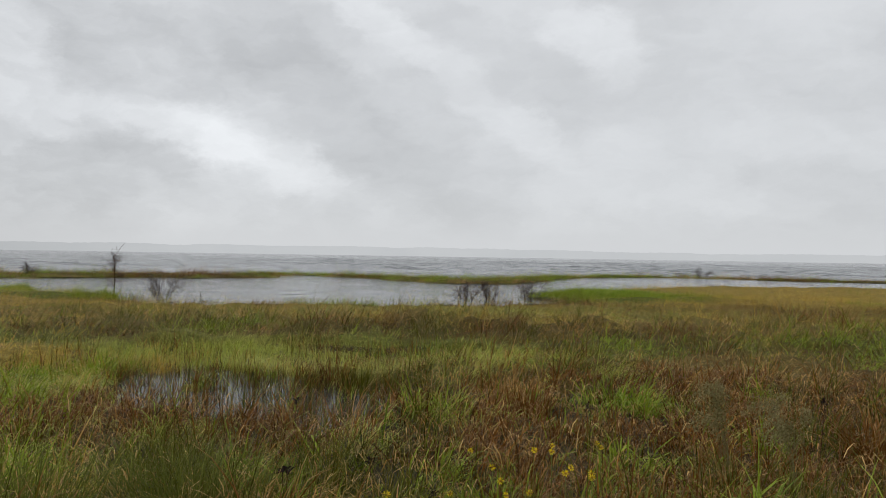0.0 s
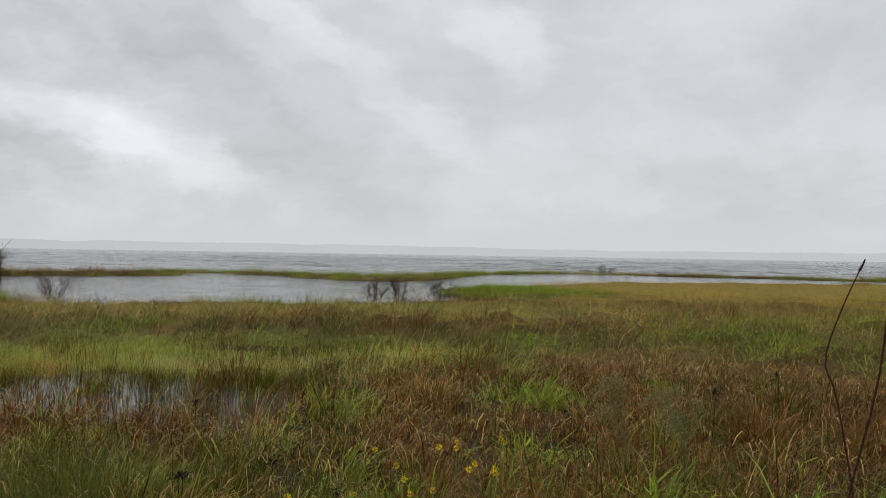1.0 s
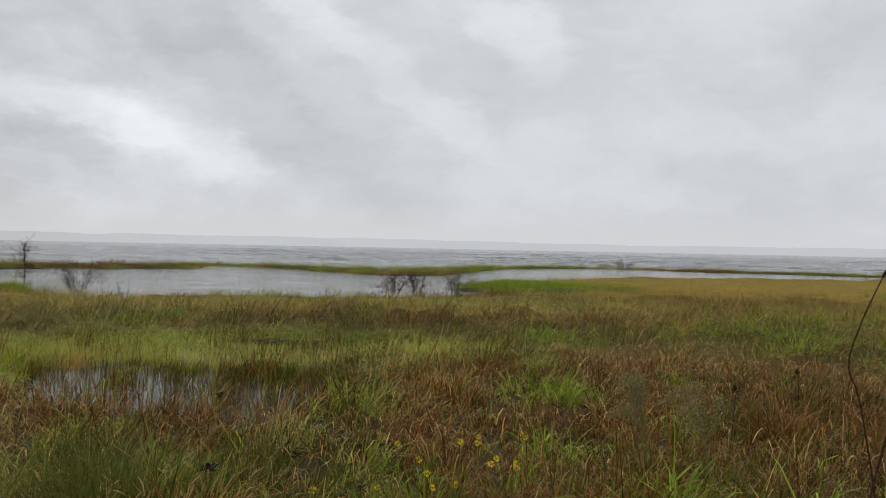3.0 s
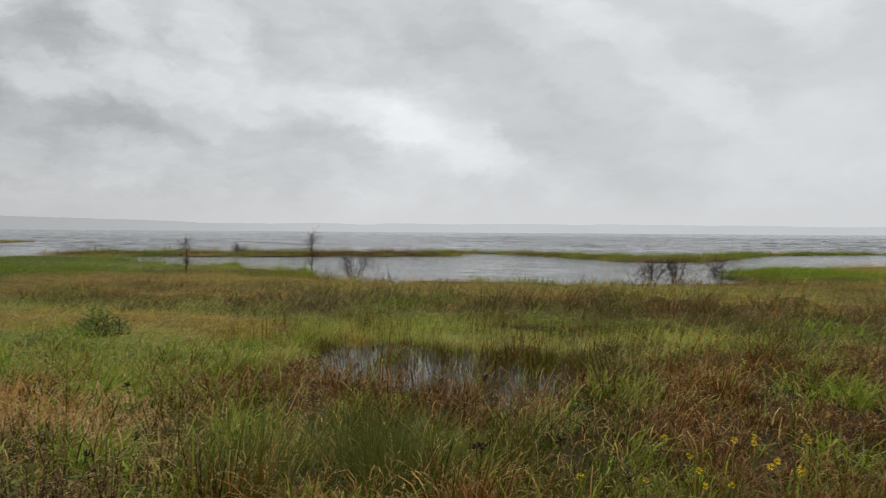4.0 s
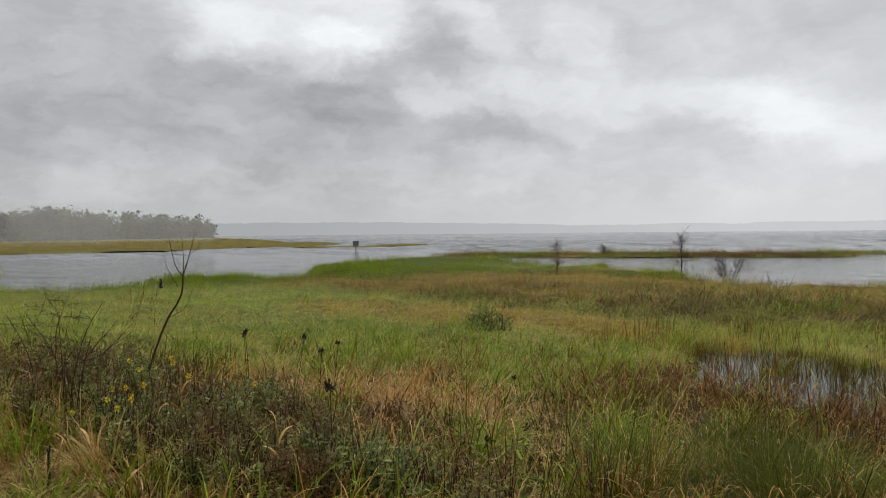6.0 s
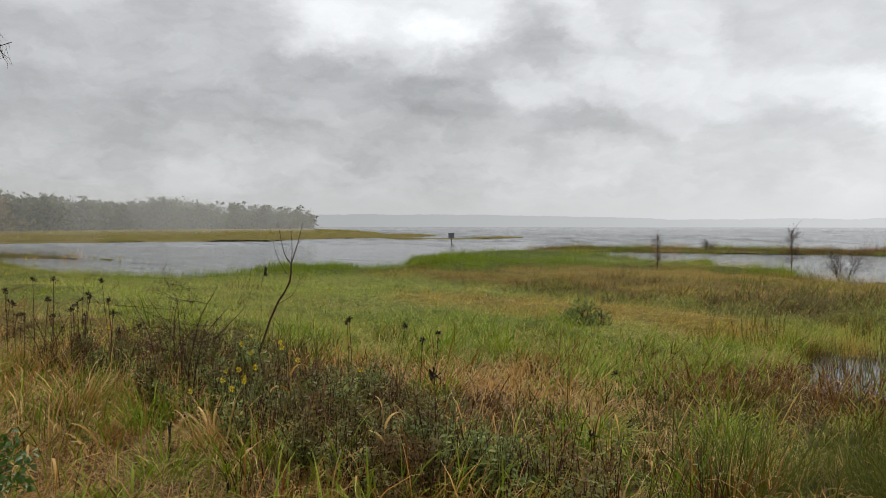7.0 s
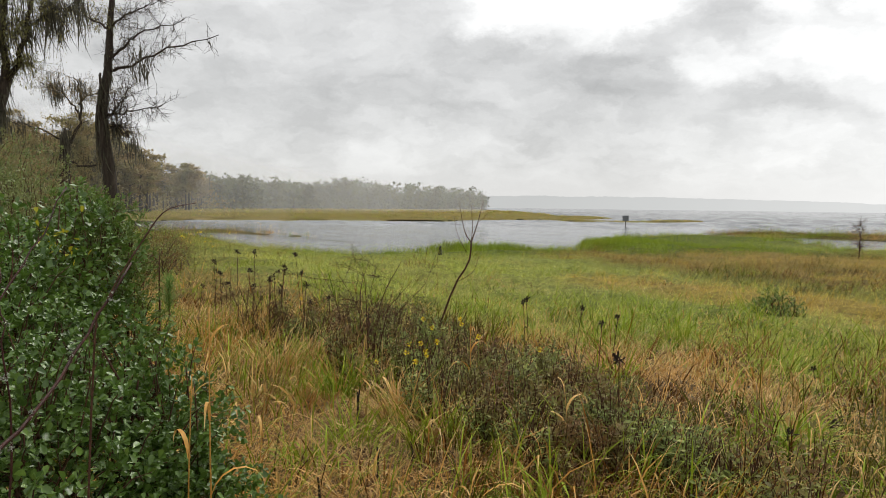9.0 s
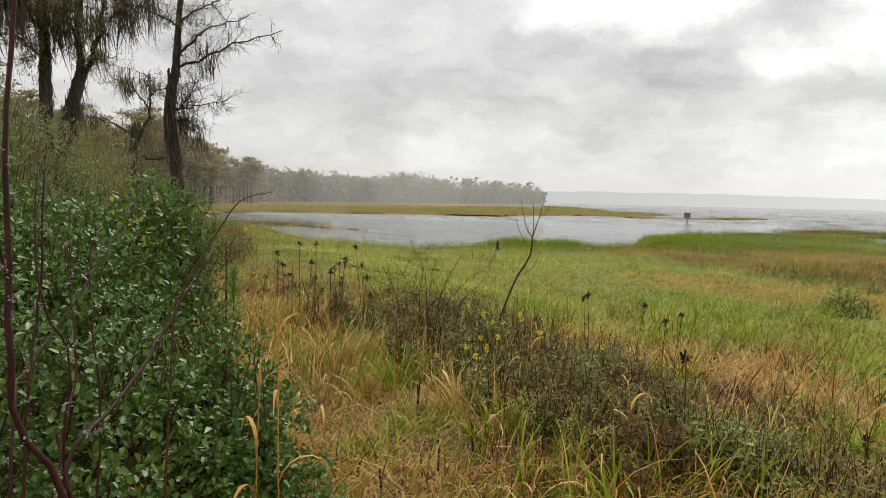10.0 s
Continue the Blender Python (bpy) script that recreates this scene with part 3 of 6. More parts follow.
def flooded(px, py):
    """How far a spot lies in the flooded grass, 0 to 1."""
    f = np.zeros(np.shape(px))
    wx, wy = (lattice(px, py, 1.1, 14) - 0.5) * 1.6, (lattice(px, py, 1.1, 15) - 0.5) * 1.2
    for x, y, a, b in FLOODED:
        f = np.maximum(f, 1 - step(0.7, 1.15, np.hypot((px + wx - x) / a, (py + wy - y) / b)))
    return f


def ground_z(px, py):
    px, py = np.asarray(px, float), np.asarray(py, float)
    edge = py + 0.10 * np.minimum(px, 0) * (px > -25) - 2.5 * (px <= -25) + (lattice(px, py, 2.5, 1) - 0.5) * 1.2
    level = -0.40 * step(2.6, 7.0, edge) + (lattice(px, py, 0.9, 2) - 0.5) * 0.07 + (lattice(px, py, 0.3, 12) - 0.5) * 0.03
    level = level + 0.12 * step(95, 105, np.hypot(px, py))
    return -1.6 + (level + 1.6) * step(-2.2, 0.5, land(px, py)) - np.maximum(0.22 * pool(px, py), 0.092 * flooded(px, py) * (0.75 + 0.5 * lattice(px, py, 0.6, 16)))


# ---- ground and water ----
def polar_sheet(rings, spokes, height):
    r = np.concatenate([[0.0], np.geomspace(0.6, 4700, rings)])
    a = np.linspace(0, 2 * np.pi, spokes, endpoint=False)
    x, y = r[:, None] * np.cos(a), r[:, None] * np.sin(a)
    z = height(x, y)
    i = np.arange(len(r) - 1)[:, None] * spokes
    k = np.arange(spokes)[None]
    k2 = (k + 1) % spokes
    quads = np.stack([i + k, i + spokes + k, i + spokes + k2, i + k2], -1).reshape(-1, 4)
    return Geo().add(np.stack([x, y, z], -1), None, quads)


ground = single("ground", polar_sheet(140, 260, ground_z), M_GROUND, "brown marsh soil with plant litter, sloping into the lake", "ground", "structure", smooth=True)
def lake_sheet():
    """The lake's surface: wind waves out on the open water, small ripples in the bays."""
    r = [0.0, 4.0, 8.0, 14.0, 20.0]
    while r[-1] < 4700:
        q = r[-1]
        r.append(q + (1.5 if q < 180 else q * 0.0083 if q < 420 else q * 0.02 if q < 900 else q * 0.09))
    r = np.array(r)
    a = np.radians(np.concatenate([np.arange(-48, 100, 0.65), np.arange(100, 312, 6)]))
    x, y = -np.sin(a) * r[:, None], np.cos(a) * r[:, None]
    z = np.zeros(x.shape)
    wr = np.random.default_rng(3)
    for j in range(14):
        length = 2.1 * 1.17 ** j if j < 9 else wr.uniform(2.5, 6.0)
        way = radians(200) + wr.normal(0, 0.85)
        k = 6.283 / length
        z += 0.0125 * length**0.75 * np.sin(k * (np.cos(way) * x + np.sin(way) * y) + wr.random() * 6.283)
    gusty = 0.35 + 1.1 * lattice(x, y, 24.0, 81) * lattice(x, y, 9.0, 82) * 2
    open_water = 0.10 + 0.90 * step(68, 125, np.hypot(x, y))
    fade = 1 - step(700, 1000, np.hypot(x, y))
    z = WATER + z * gusty * open_water * fade * step(20, 40, np.hypot(x, y)) * step(1.0, 5.0, -land(x, y))
    n = len(a)
    i = np.arange(len(r) - 1)[:, None] * n
    k = np.arange(n)[None]
    k2 = (k + 1) % n
    quads = np.stack([i + k, i + k2, i + n + k2, i + n + k], -1).reshape(-1, 4)
    return Geo().add(np.stack([x, y, z], -1), None, quads)


water = single("water", lake_sheet(), M_WATER, "wind-rippled grey lake water under rain", "water", "structure", smooth=True)


def far_shore():
    """A low wooded ridge beyond the lake; its surface glows in a pale rain-haze colour."""
    g = Geo()
    a = np.radians(np.linspace(-75, 80, 700))
    high = 26 + 10 * lattice(a * 40, a * 0, 1.6, 21) + 12 * lattice(a * 40, a * 0 + 9, 6.0, 22) + 5 * lattice(a * 400, a * 0, 1.0, 23)
    high *= 1.05 + 0.45 * step(radians(20), radians(60), a)
    rows = []
    for r, h in ((3900, -2), (3930, 0.75), (3990, 1.0), (4120, 0.8), (4200, -2)):
        z = np.full(a.shape, -3.0) if h < 0 else high * h
        rows.append(np.stack([-np.sin(a) * r, np.cos(a) * r, z], -1))
    v = np.stack(rows)
    n = len(a)
    i = np.arange(len(rows) - 1)[:, None] * n
    k = np.arange(n - 1)[None]
    quads = np.stack([i + k, i + k + 1, i + n + k + 1, i + n + k], -1).reshape(-1, 4)
    return g.add(v.reshape(-1, 3), None, quads)


single("backdrop", far_shore(), M_FARSHORE, "wooded far shore, a glowing backdrop with rain haze in its pale colour", "far shore", "structure")


def rain_haze(r, a0, a1, cover):
    """A veil of rain in front of the woods, no higher than their tops as seen from the bank."""
    deg = np.linspace(a0, a1, 90)
    a = np.radians(deg)
    top = 1.2 + 1.22 * r * np.tan(np.radians(np.interp(deg, [57.5, 60, 66, 70, 76, 80, 84, 90, 120], [1.16, 1.34, 1.84, 2.3, 3.05, 3.8, 5.0, 5.9, 6.4])))
    f = np.linspace(0, 1, 9)
    v = np.stack([np.stack([-np.sin(a) * r, np.cos(a) * r, -0.6 + (top + 0.6) * k], -1) for k in f])
    rim = np.minimum(np.clip((deg - a0) / 0.25, 0, 1), np.clip((a1 - deg) / 6, 0, 1))
    fade = rim[None] * np.clip((1 - f) / 0.2, 0, 1)[:, None]
    n = len(a)
    i = np.arange(len(f) - 1)[:, None] * n
    k = np.arange(n - 1)[None]
    quads = np.stack([i + k, i + k + 1, i + n + k + 1, i + n + k], -1).reshape(-1, 4)
    return single("haze", Geo().add(v.reshape(-1, 3), None, quads, fade), haze_material("rain_haze", cover), "thin grey veil of falling rain", "rain haze", "structure")


rain_haze(46, 78, 120, 0.02)
rain_haze(105, 72, 120, 0.04)
rain_haze(175, 64, 120, 0.08)
rain_haze(255, 57.3, 120, 0.12)
rain_haze(330, 57.3, 110, 0.12)
rain_haze(400, 57.3, 110, 0.12)


# ---- grass ----
# species: 0 fresh green, 1 olive, 2 straw, 3 rust, 4 golden, 5 soft green
# patches of the plan for each kind: x, y, half width, half depth, weight
FRESH_PATCHES = [
    (0.6, 15.6, 2, 0.8, 5), (-9, 8.4, 4.5, 2, 4), (-5, 5.2, 1.6, 0.7, 1.0), (-5.2, 2.3, 1.6, 0.5, 3), (-7.4, 2.3, 1.2, 0.5, 3),
    (-32, 27, 6, 4.5, 34), (-36, 38, 9, 8, 22), (-29, 33, 6, 5, 22), (-10.8, 9.8, 3.2, 1.8, 14), (-6.1, 11.8, 1.4, 0.9, 16),
    (1.7, 9.5, 1.6, 0.9, 1.5), (1.3, 6.4, 1.2, 0.6, 5), (-29, 17, 3, 7, 34), (8.3, 39, 3.6, 3.8, 60), (-15, 32, 3, 1.5, 9),
    (10, 18, 6, 3, 1.6), (0.8, 6, 1.6, 1.2, 2.6), (1.5, 9, 2.4, 1.2, 1.4),
]
FRESH_PATCHES_FAR = [
    (-1.8, 5.2, 1.4, 0.9, 2), (3, 66, 5, 4, 5), (-10, 77, 10, 3, 5), (20, 84, 10, 3, 4), (-19.5, 38.6, 3.2, 1.6, 30),
]
OLIVE_PATCHES = [
    (-6, 21, 13, 4, 3), (2.2, 5, 1.6, 1.0, 3), (-3.0, 6.2, 2.0, 1.4, 7), (-1.2, 5.2, 2.2, 1.2, 7), (-52, 15.5, 9, 3, 8),
]
STRAW_PATCHES = [
    (-12.6, 13.8, 4, 1.1, 30), (-3, 22, 12, 3.5, 3.5), (-19, 10, 5, 1.6, 5), (-5.3, 5.7, 2.2, 0.9, 10), (-3.4, 4.7, 1.3, 0.8, 14),
    (-5.6, 8.2, 1.2, 0.9, 2), (-6.5, 6.2, 2.4, 1.0, 16), (-4.8, 6.3, 1.6, 0.8, 10), (-15, 26.5, 9, 2.4, 4), (-6.6, 1.6, 4.5, 1.5, 5), (-13, 2.2, 7, 1.6, 3.5), (-52, 15.5, 9, 3, 8),
]
RUST_PATCHES = [
    (4, 8, 3.5, 2.2, 3.5), (3.6, 5.4, 2.2, 1.0, 5), (19, 27, 10, 4, 3), (-2.5, 18.6, 9, 1.2, 2), (6, 22, 6, 4, 1.5), (-4.2, 8.2, 1.8, 1.0, 16), (3.6, 7.0, 3.0, 1.5, 2.5), (3.8, 10.7, 3.0, 1.3, 2.5), (0.4, 9.6, 1.4, 1.0, 4),
    (-3.6, 2.8, 1.4, 0.8, 5), (-5.6, 4.4, 2.6, 0.5, 6), (-20, 19.5, 6, 1.6, 7), (-4.5, 9.5, 1.6, 0.8, 14), (-4.7, 6.7, 0.9, 0.6, 10),
    (-0.3, 7, 1.4, 0.6, 6), (5.2, 9, 2.2, 1.4, 5), (2.2, 5.4, 1.4, 0.5, 5), (-11, 3, 2.6, 1, 3), (-24, 66, 9, 5, 3),
    (40, 83, 14, 5, 3.5),
]
GOLD_PATCHES = [
    (-7.6, 13.4, 3, 1, 26), (-12.6, 13.8, 4, 1.1, 40), (27, 44, 17, 13, 16), (20, 24, 14, 6, 2), (-6, 25, 14, 4, 1.2),
    (-20, 20, 7, 1.8, 9), (-14, 27, 9, 3, 5), (-40, 49, 5, 3, 4),
]
SOFT_PATCHES = [
    (-5.4, 11.4, 1.8, 1.3, 9), (-5, 13.6, 1.2, 0.7, 6), (-2.6, 15.3, 4.5, 1.2, 8), (0, 25.5, 11, 3, 4.5), (-16, 11, 10, 4.5, 14),
    (-10, 8.8, 4.8, 2.4, 2), (-22, 14, 6, 5, 10), (-25, 36, 7, 3, 20), (-21, 13.4, 5, 3, 14), (-8.8, 12.1, 1.8, 1, 9),
    (-3.4, 14.7, 3.9, 2.0, 7), (-17, 7.2, 7, 2.6, 12), (-27, 9.5, 7, 3.5, 14),
]
PATCHES = [FRESH_PATCHES + FRESH_PATCHES_FAR, OLIVE_PATCHES, STRAW_PATCHES, RUST_PATCHES, GOLD_PATCHES, SOFT_PATCHES]


def weights_at(x, y):
    """How much each kind of grass takes of a spot."""
    w = np.zeros((6, len(x)))
    big, mid = lattice(x, y, 2.6, 31), lattice(x, y, 0.9, 32)
    right = step(-5.0, 0.5, x) * (1 - step(30, 40, y))
    w[0] = (0.30 + 1.3 * step(0.55, 0.85, big) + 0.3 * mid) * (1 - 0.72 * right)
    w[1] = 0.65 + 0.3 * right
    w[2] = 0.25 + 0.8 * step(0.5, 0.8, lattice(x, y, 1.9, 33))
    w[3] = (0.30 + 1.2 * step(0.5, 0.8, lattice(x, y, 2.2, 34))) * (0.8 + 0.9 * right)
    w[4] = 0.12 + 0.3 * step(0.6, 0.9, lattice(x, y, 6.0, 35))
    jx, jy = (lattice(x, y, 1.6, 36) - 0.5) * 1.8, (lattice(x, y, 1.6, 37) - 0.5) * 1.2
    for k, cx, cy, a, b, amount in ((k, *p) for k, rows in enumerate(PATCHES) for p in rows):
        w[k] += amount * np.exp(-(((x + jx - cx) / a) ** 2 + ((y + jy - cy) / b) ** 2) ** 1.2)
    far = np.hypot(x, y)
    w[4] += 1.6 * step(95, 120, far)
    w[0] += 0.2 * step(95, 120, far)
    w[5] += 0.9 * step(95, 120, far)
    w[2] += 1.4 * step(95, 120, far)
    w[1] += 1.4 * step(95, 120, far)
    w[3] *= 1 - 0.8 * step(95, 120, far)
    return w / w.sum(0)


def clumps(x, y):
    """The tussock that a spot belongs to: how near its heart (0 to 1), the way outwards, two lots of its own."""
    x, y = np.asarray(x, float), np.asarray(y, float)
    far = np.hypot(x, y)
    size = np.where(far < 9, 0.62, np.where(far < 16, 0.85, np.where(far < 30, 1.35, 2.2)))
    qx, qy = x / size + 300, y / size + 300
    i, j = np.floor(qx).astype(np.int64), np.floor(qy).astype(np.int64)
    best, bx, by, lot = np.full(x.shape, 9.0), np.zeros(x.shape), np.zeros(x.shape), np.zeros(x.shape)
    for a in (-1, 0, 1):
        for b in (-1, 0, 1):
            k = ((i + a) * 374761393 + (j + b) * 668265263 + 4127) & 0xFFFFFFFF
            k = ((k ^ (k >> 13)) * 1274126177) & 0xFFFFFFFF
            k = k ^ (k >> 16)
            ox, oy = i + a + 0.15 + 0.7 * (k & 0x3FF) / 1023.0, j + b + 0.15 + 0.7 * ((k >> 10) & 0x3FF) / 1023.0
            d = np.hypot(qx - ox, qy - oy)
            near = d < best
            best, bx, by, lot = np.where(near, d, best), np.where(near, qx - ox, bx), np.where(near, qy - oy, by), np.where(near, (k >> 4) & 0xFFFF, lot)
    return np.clip(1 - (best / 0.72) ** 2, 0, 1), np.arctan2(by, bx), (lot % 251) / 250.0, (lot % 83) / 82.0


def species_at(x, y, lot=None):
    """The kind that grows at each spot; most tufts follow their tussock's lot."""
    c = np.cumsum(weights_at(x, y), 0)
    u = rng.random(len(x))
    if lot is not None:
        u = np.where(rng.random(len(x)) < 0.62, np.clip(lot, 0.001, 0.999), u)
    return (u[None] > c).sum(0)


def scatter(count, r0, r1, a0=-50, a1=108):
    """Spots on the plan, even over a part of a ring round the lookout."""
    r = np.sqrt(rng.random(count) * (r1**2 - r0**2) + r0**2)
    a = np.radians(a0 + (a1 - a0) * rng.random(count))
    return -np.sin(a) * r, np.cos(a) * r


GRASS = [Geo() for _ in range(6)]
WIND = radians(15)
# fresh, olive, straw, rust, gold, soft
WIDTH = np.array([1.35, 0.78, 0.95, 1.0, 0.62, 0.78])
START = np.array([0.22, 0.14, 0.6, 0.25, 0.35, 0.40])
BEND = np.array([1.30, 0.95, 1.4, 1.4, 1.6, 1.7])
TALL = np.array([0.95, 1.0, 0.9, 0.95, 1.0, 1.0])


def grass_height(x, y):
    """How tall the grass stands: low on the wet mat behind the pool, a tall belt beyond it, low on the bank."""
    h = np.full(np.shape(x), 0.46) + 0.12 * (lattice(x, y, 3.2, 42) - 0.5)
    jx, jy = (lattice(x, y, 1.8, 45) - 0.5) * 2.0, (lattice(x, y, 1.8, 46) - 0.5) * 1.6
    low = np.exp(-(((x + jx + 2.5) / 5.5) ** 2 + ((y + jy - 15.2) / 1.9) ** 2) ** 2)
    low = np.maximum(low, np.exp(-(((x + jx + 5.8) / 2.2) ** 2 + ((y + jy - 11.6) / 1.8) ** 2) ** 2))
    h = h * (1 - 0.32 * low)
    belt = step(16.9, 17.5, y + jy * 0.6) * (1 - step(19, 27, y)) * step(-12, -8, x)
    h = (h + 0.24 * belt) * (1 + (lattice(x, y, 1.7, 52) + 0.6 * lattice(x, y, 0.8, 53) - 0.8) * 0.75 * step(8, 13, np.hypot(x, y)))
    bank = 1 - step(2.0, 4.8, y + 0.10 * np.minimum(x, 0) * (x > -25))
    return h * (1 - 0.35 * bank)


def grow(x, y, each, tall, broad, segs, spread, keep_pool=0.34, bare=None):
    """Tufts of grass at the spots x, y, with so many blades each, gathered in tussocks."""
    d, p, wet = land(x, y), pool(x, y), flooded(x, y)
    dome, out, lot, lot2 = clumps(x, y)
    fine = weights_at(x, y)[4:].sum(0)
    gaps = lattice(x, y, 0.7, 47) * 0.6 + lattice(x, y, 0.28, 48) * 0.4
    ok = (d > 0.05) & (rng.random(len(x)) > p * (1 - keep_pool)) & (gaps > np.where(np.hypot(x, y) < 11, 0.30, 0.14))
    ok &= rng.random(len(x)) < np.maximum(np.maximum(0.22 + 0.95 * dome, 0.75 * fine), wet)
    ok &= rng.random(len(x)) > 0.15 * wet
    if bare is not None:
        ok &= ~bare(x, y)
    x, y, p, dome, out, lot, lot2, fine, wet = (v[ok] for v in (x, y, p, dome, out, lot, lot2, fine, wet))
    k = species_at(x, y, lot)
    k = np.where((p > 0.5) & (rng.random(len(x)) < 0.75), rng.choice([1, 3], len(x)), k)
    relief = (1 - 0.55 * fine) * np.where(p > 0.4, 0.3, 1.0)
    shape = 1 + relief * (0.95 * dome * (0.55 + 0.9 * lot2) - 0.55)
    th = tall / 0.46 * grass_height(x, y) * rng.uniform(0.75, 1.25, len(x)) * TALL[k] * shape * (1 - 0.25 * wet)
    even = 0.5 * step(9, 16, np.hypot(x, y))
    tint = np.clip(0.42 * lot2 + 0.20 * lattice(x, y, 1.1, 49) + 0.22 * lattice(x, y, 3.4, 50) + (0.30 - 0.2 * even) * rng.random(len(x)) - 0.08, 0, 1)
    tw = rng.normal(WIND, 0.45, len(x))
    n = len(x) * each
    x, y, k, th, p, tint, tw, out, relief, wet = (np.repeat(v, each) for v in (x, y, k, th, p, tint, tw, out, relief, wet))
    a, r = rng.random(n) * 6.283, spread * np.sqrt(rng.random(n))
    r = r * np.where(k >= 4, 1.8, 1.0)
    x, y = x + np.cos(a) * r, y + np.sin(a) * r
    h = th * (0.35 + 0.85 * rng.random(n) ** 1.3) * (1 + 0.30 * step(9, 17, np.hypot(x, y)))
    lot = rng.random(n)
    blown = lot < np.where(k >= 4, 0.6, 0.36)
    way = np.where(blown, tw + rng.normal(0, 0.7, n), np.where(lot < 0.36 + 0.42 * relief, out + rng.normal(0, 0.7, n), a + rng.normal(0, 0.8, n)))
    laid = 0.30 * step(9, 17, np.hypot(x, y))
    calm = np.where(p > 0.4, 0.4, 1.0) * (1 - 0.4 * wet)
    begin = (np.abs(rng.normal(START[k], 0.38, n)) + laid) * calm
    bend = np.abs(rng.normal(BEND[k], 0.85, n)) * calm
    if segs == 1:
        begin, bend, h = begin * 0.75, bend * 0.35, h * 0.85
    lying = (k == 2) & (rng.random(n) < 0.4) & (segs > 1)
    begin = np.where(lying, begin + 0.7, begin)
    w = broad * WIDTH[k] * rng.uniform(0.6, 1.4, n)
    base = np.stack([x, y, ground_z(x, y) - 0.02], -1)
    for s in range(6):
        m = k == s
        blades(GRASS[s], base[m], h[m], w[m], way[m], begin[m], bend[m], segs, tint[m])


def thatch():
    """A low uneven mat under the blade tips, from the pools outwards, wherever land carries grass."""
    r = np.concatenate([np.geomspace(9.0, 40, 120), np.geomspace(41, 420, 70)])
    a = np.radians(np.arange(-50, 108, 0.42))
    x, y = -np.sin(a) * r[:, None], np.cos(a) * r[:, None]
    d = land(x, y)
    f = step(0.9, 2.6, d) * (along_bar(x, y, REED_ISLE) < -3) * (1 - pool(x, y)) * (1 - step(0.05, 0.4, flooded(x, y))) * step(9.2, 13.5, np.hypot(x, y))
    rough = 0.55 + 0.35 * lattice(x, y, 1.3, 91) + 0.25 * lattice(x, y, 0.45, 92) * (np.hypot(x, y) < 60)
    dome, _, _, lot2 = clumps(x, y)
    z = ground_z(x, y) - 0.06 + (0.06 + 0.25 * grass_height(x, y) * rough * (0.35 + 1.1 * dome * (0.5 + lot2))) * f
    n = len(a)
    i = np.arange(len(r) - 1)[:, None] * n
    k = np.arange(n - 1)[None]
    quads = np.stack([i + k, i + k + 1, i + n + k + 1, i + n + k], -1).reshape(-1, 4)
    quads = quads[f.ravel()[quads].max(1) > 0.01]
    used, back = np.unique(quads, return_inverse=True)
    v = np.stack([x, y, z], -1).reshape(-1, 3)[used]
    ob = single("grass_thatch", Geo().add(v, None, back.reshape(-1, 4)), M_THATCH, "dense mat of green, tan and rust grass stems", "grass", "stuff", smooth=True)
    tones = np.array([(0.068, 0.095, 0.009), (0.042, 0.042, 0.006), (0.25, 0.170, 0.055), (0.068, 0.033, 0.008), (0.28, 0.195, 0.040), (0.20, 0.225, 0.048)])
    tone = np.concatenate([weights_at(v[:, 0], v[:, 1]).T @ tones, np.ones((len(v), 1))], 1)
    at = ob.data.attributes.new("species_tone", "FLOAT_COLOR", "POINT")
    at.data.foreach_set("color", tone.astype(np.float32).ravel())


thatch()


def trodden(x, y):
    """The bare path on the bank."""
    return (np.hypot((x + 4.9) / 2.3, (y - 1.35) / 0.95) + (lattice(x, y, 0.5, 44) - 0.5) * 1.0 < 0.9) & (rng.random(len(x)) < 0.72)


grow(*scatter(5300, 2.4, 7), 13, 0.45, 0.0105, 4, 0.09, bare=trodden)
grow(*scatter(13500, 7, 14), 10, 0.46, 0.0130, 3, 0.10, bare=trodden)
grow(*scatter(18500, 14, 25), 12, 0.46, 0.0110, 2, 0.17)
grow(*scatter(25000, 25, 44), 12, 0.44, 0.0145, 1, 0.28)
grow(*scatter(20000, 40, 84), 8, 0.46, 0.026, 1, 0.5, 0.0)
# taller reeds fringe the shore
sx, sy = scatter(22000, 20, 62)
fringe = land(sx, sy)
fringe = (fringe > 0) & (fringe < 2.4)
grow(sx[fringe], sy[fringe], 12, 0.54, 0.014, 1, 0.25, 0.0)
rx, ry = rng.uniform(-48, 82, 26000), rng.uniform(52, 103, 26000)
on_bar = along_bar(rx, ry, REED_BARS) > -1.5
grow(rx[on_bar], ry[on_bar], 14, 0.62, 0.024, 1, 0.55, 0.0)
grow(*scatter(26000, 80, 190, -45, 105), 6, 0.42, 0.055, 1, 0.7, 0.0)
grow(*scatter(12000, 190, 420, 50, 100), 3, 0.6, 0.25, 1, 1.0, 0.0)
grow(*scatter(1200, 1.5, 14, 108, 310), 8, 0.38, 0.014, 3, 0.1)
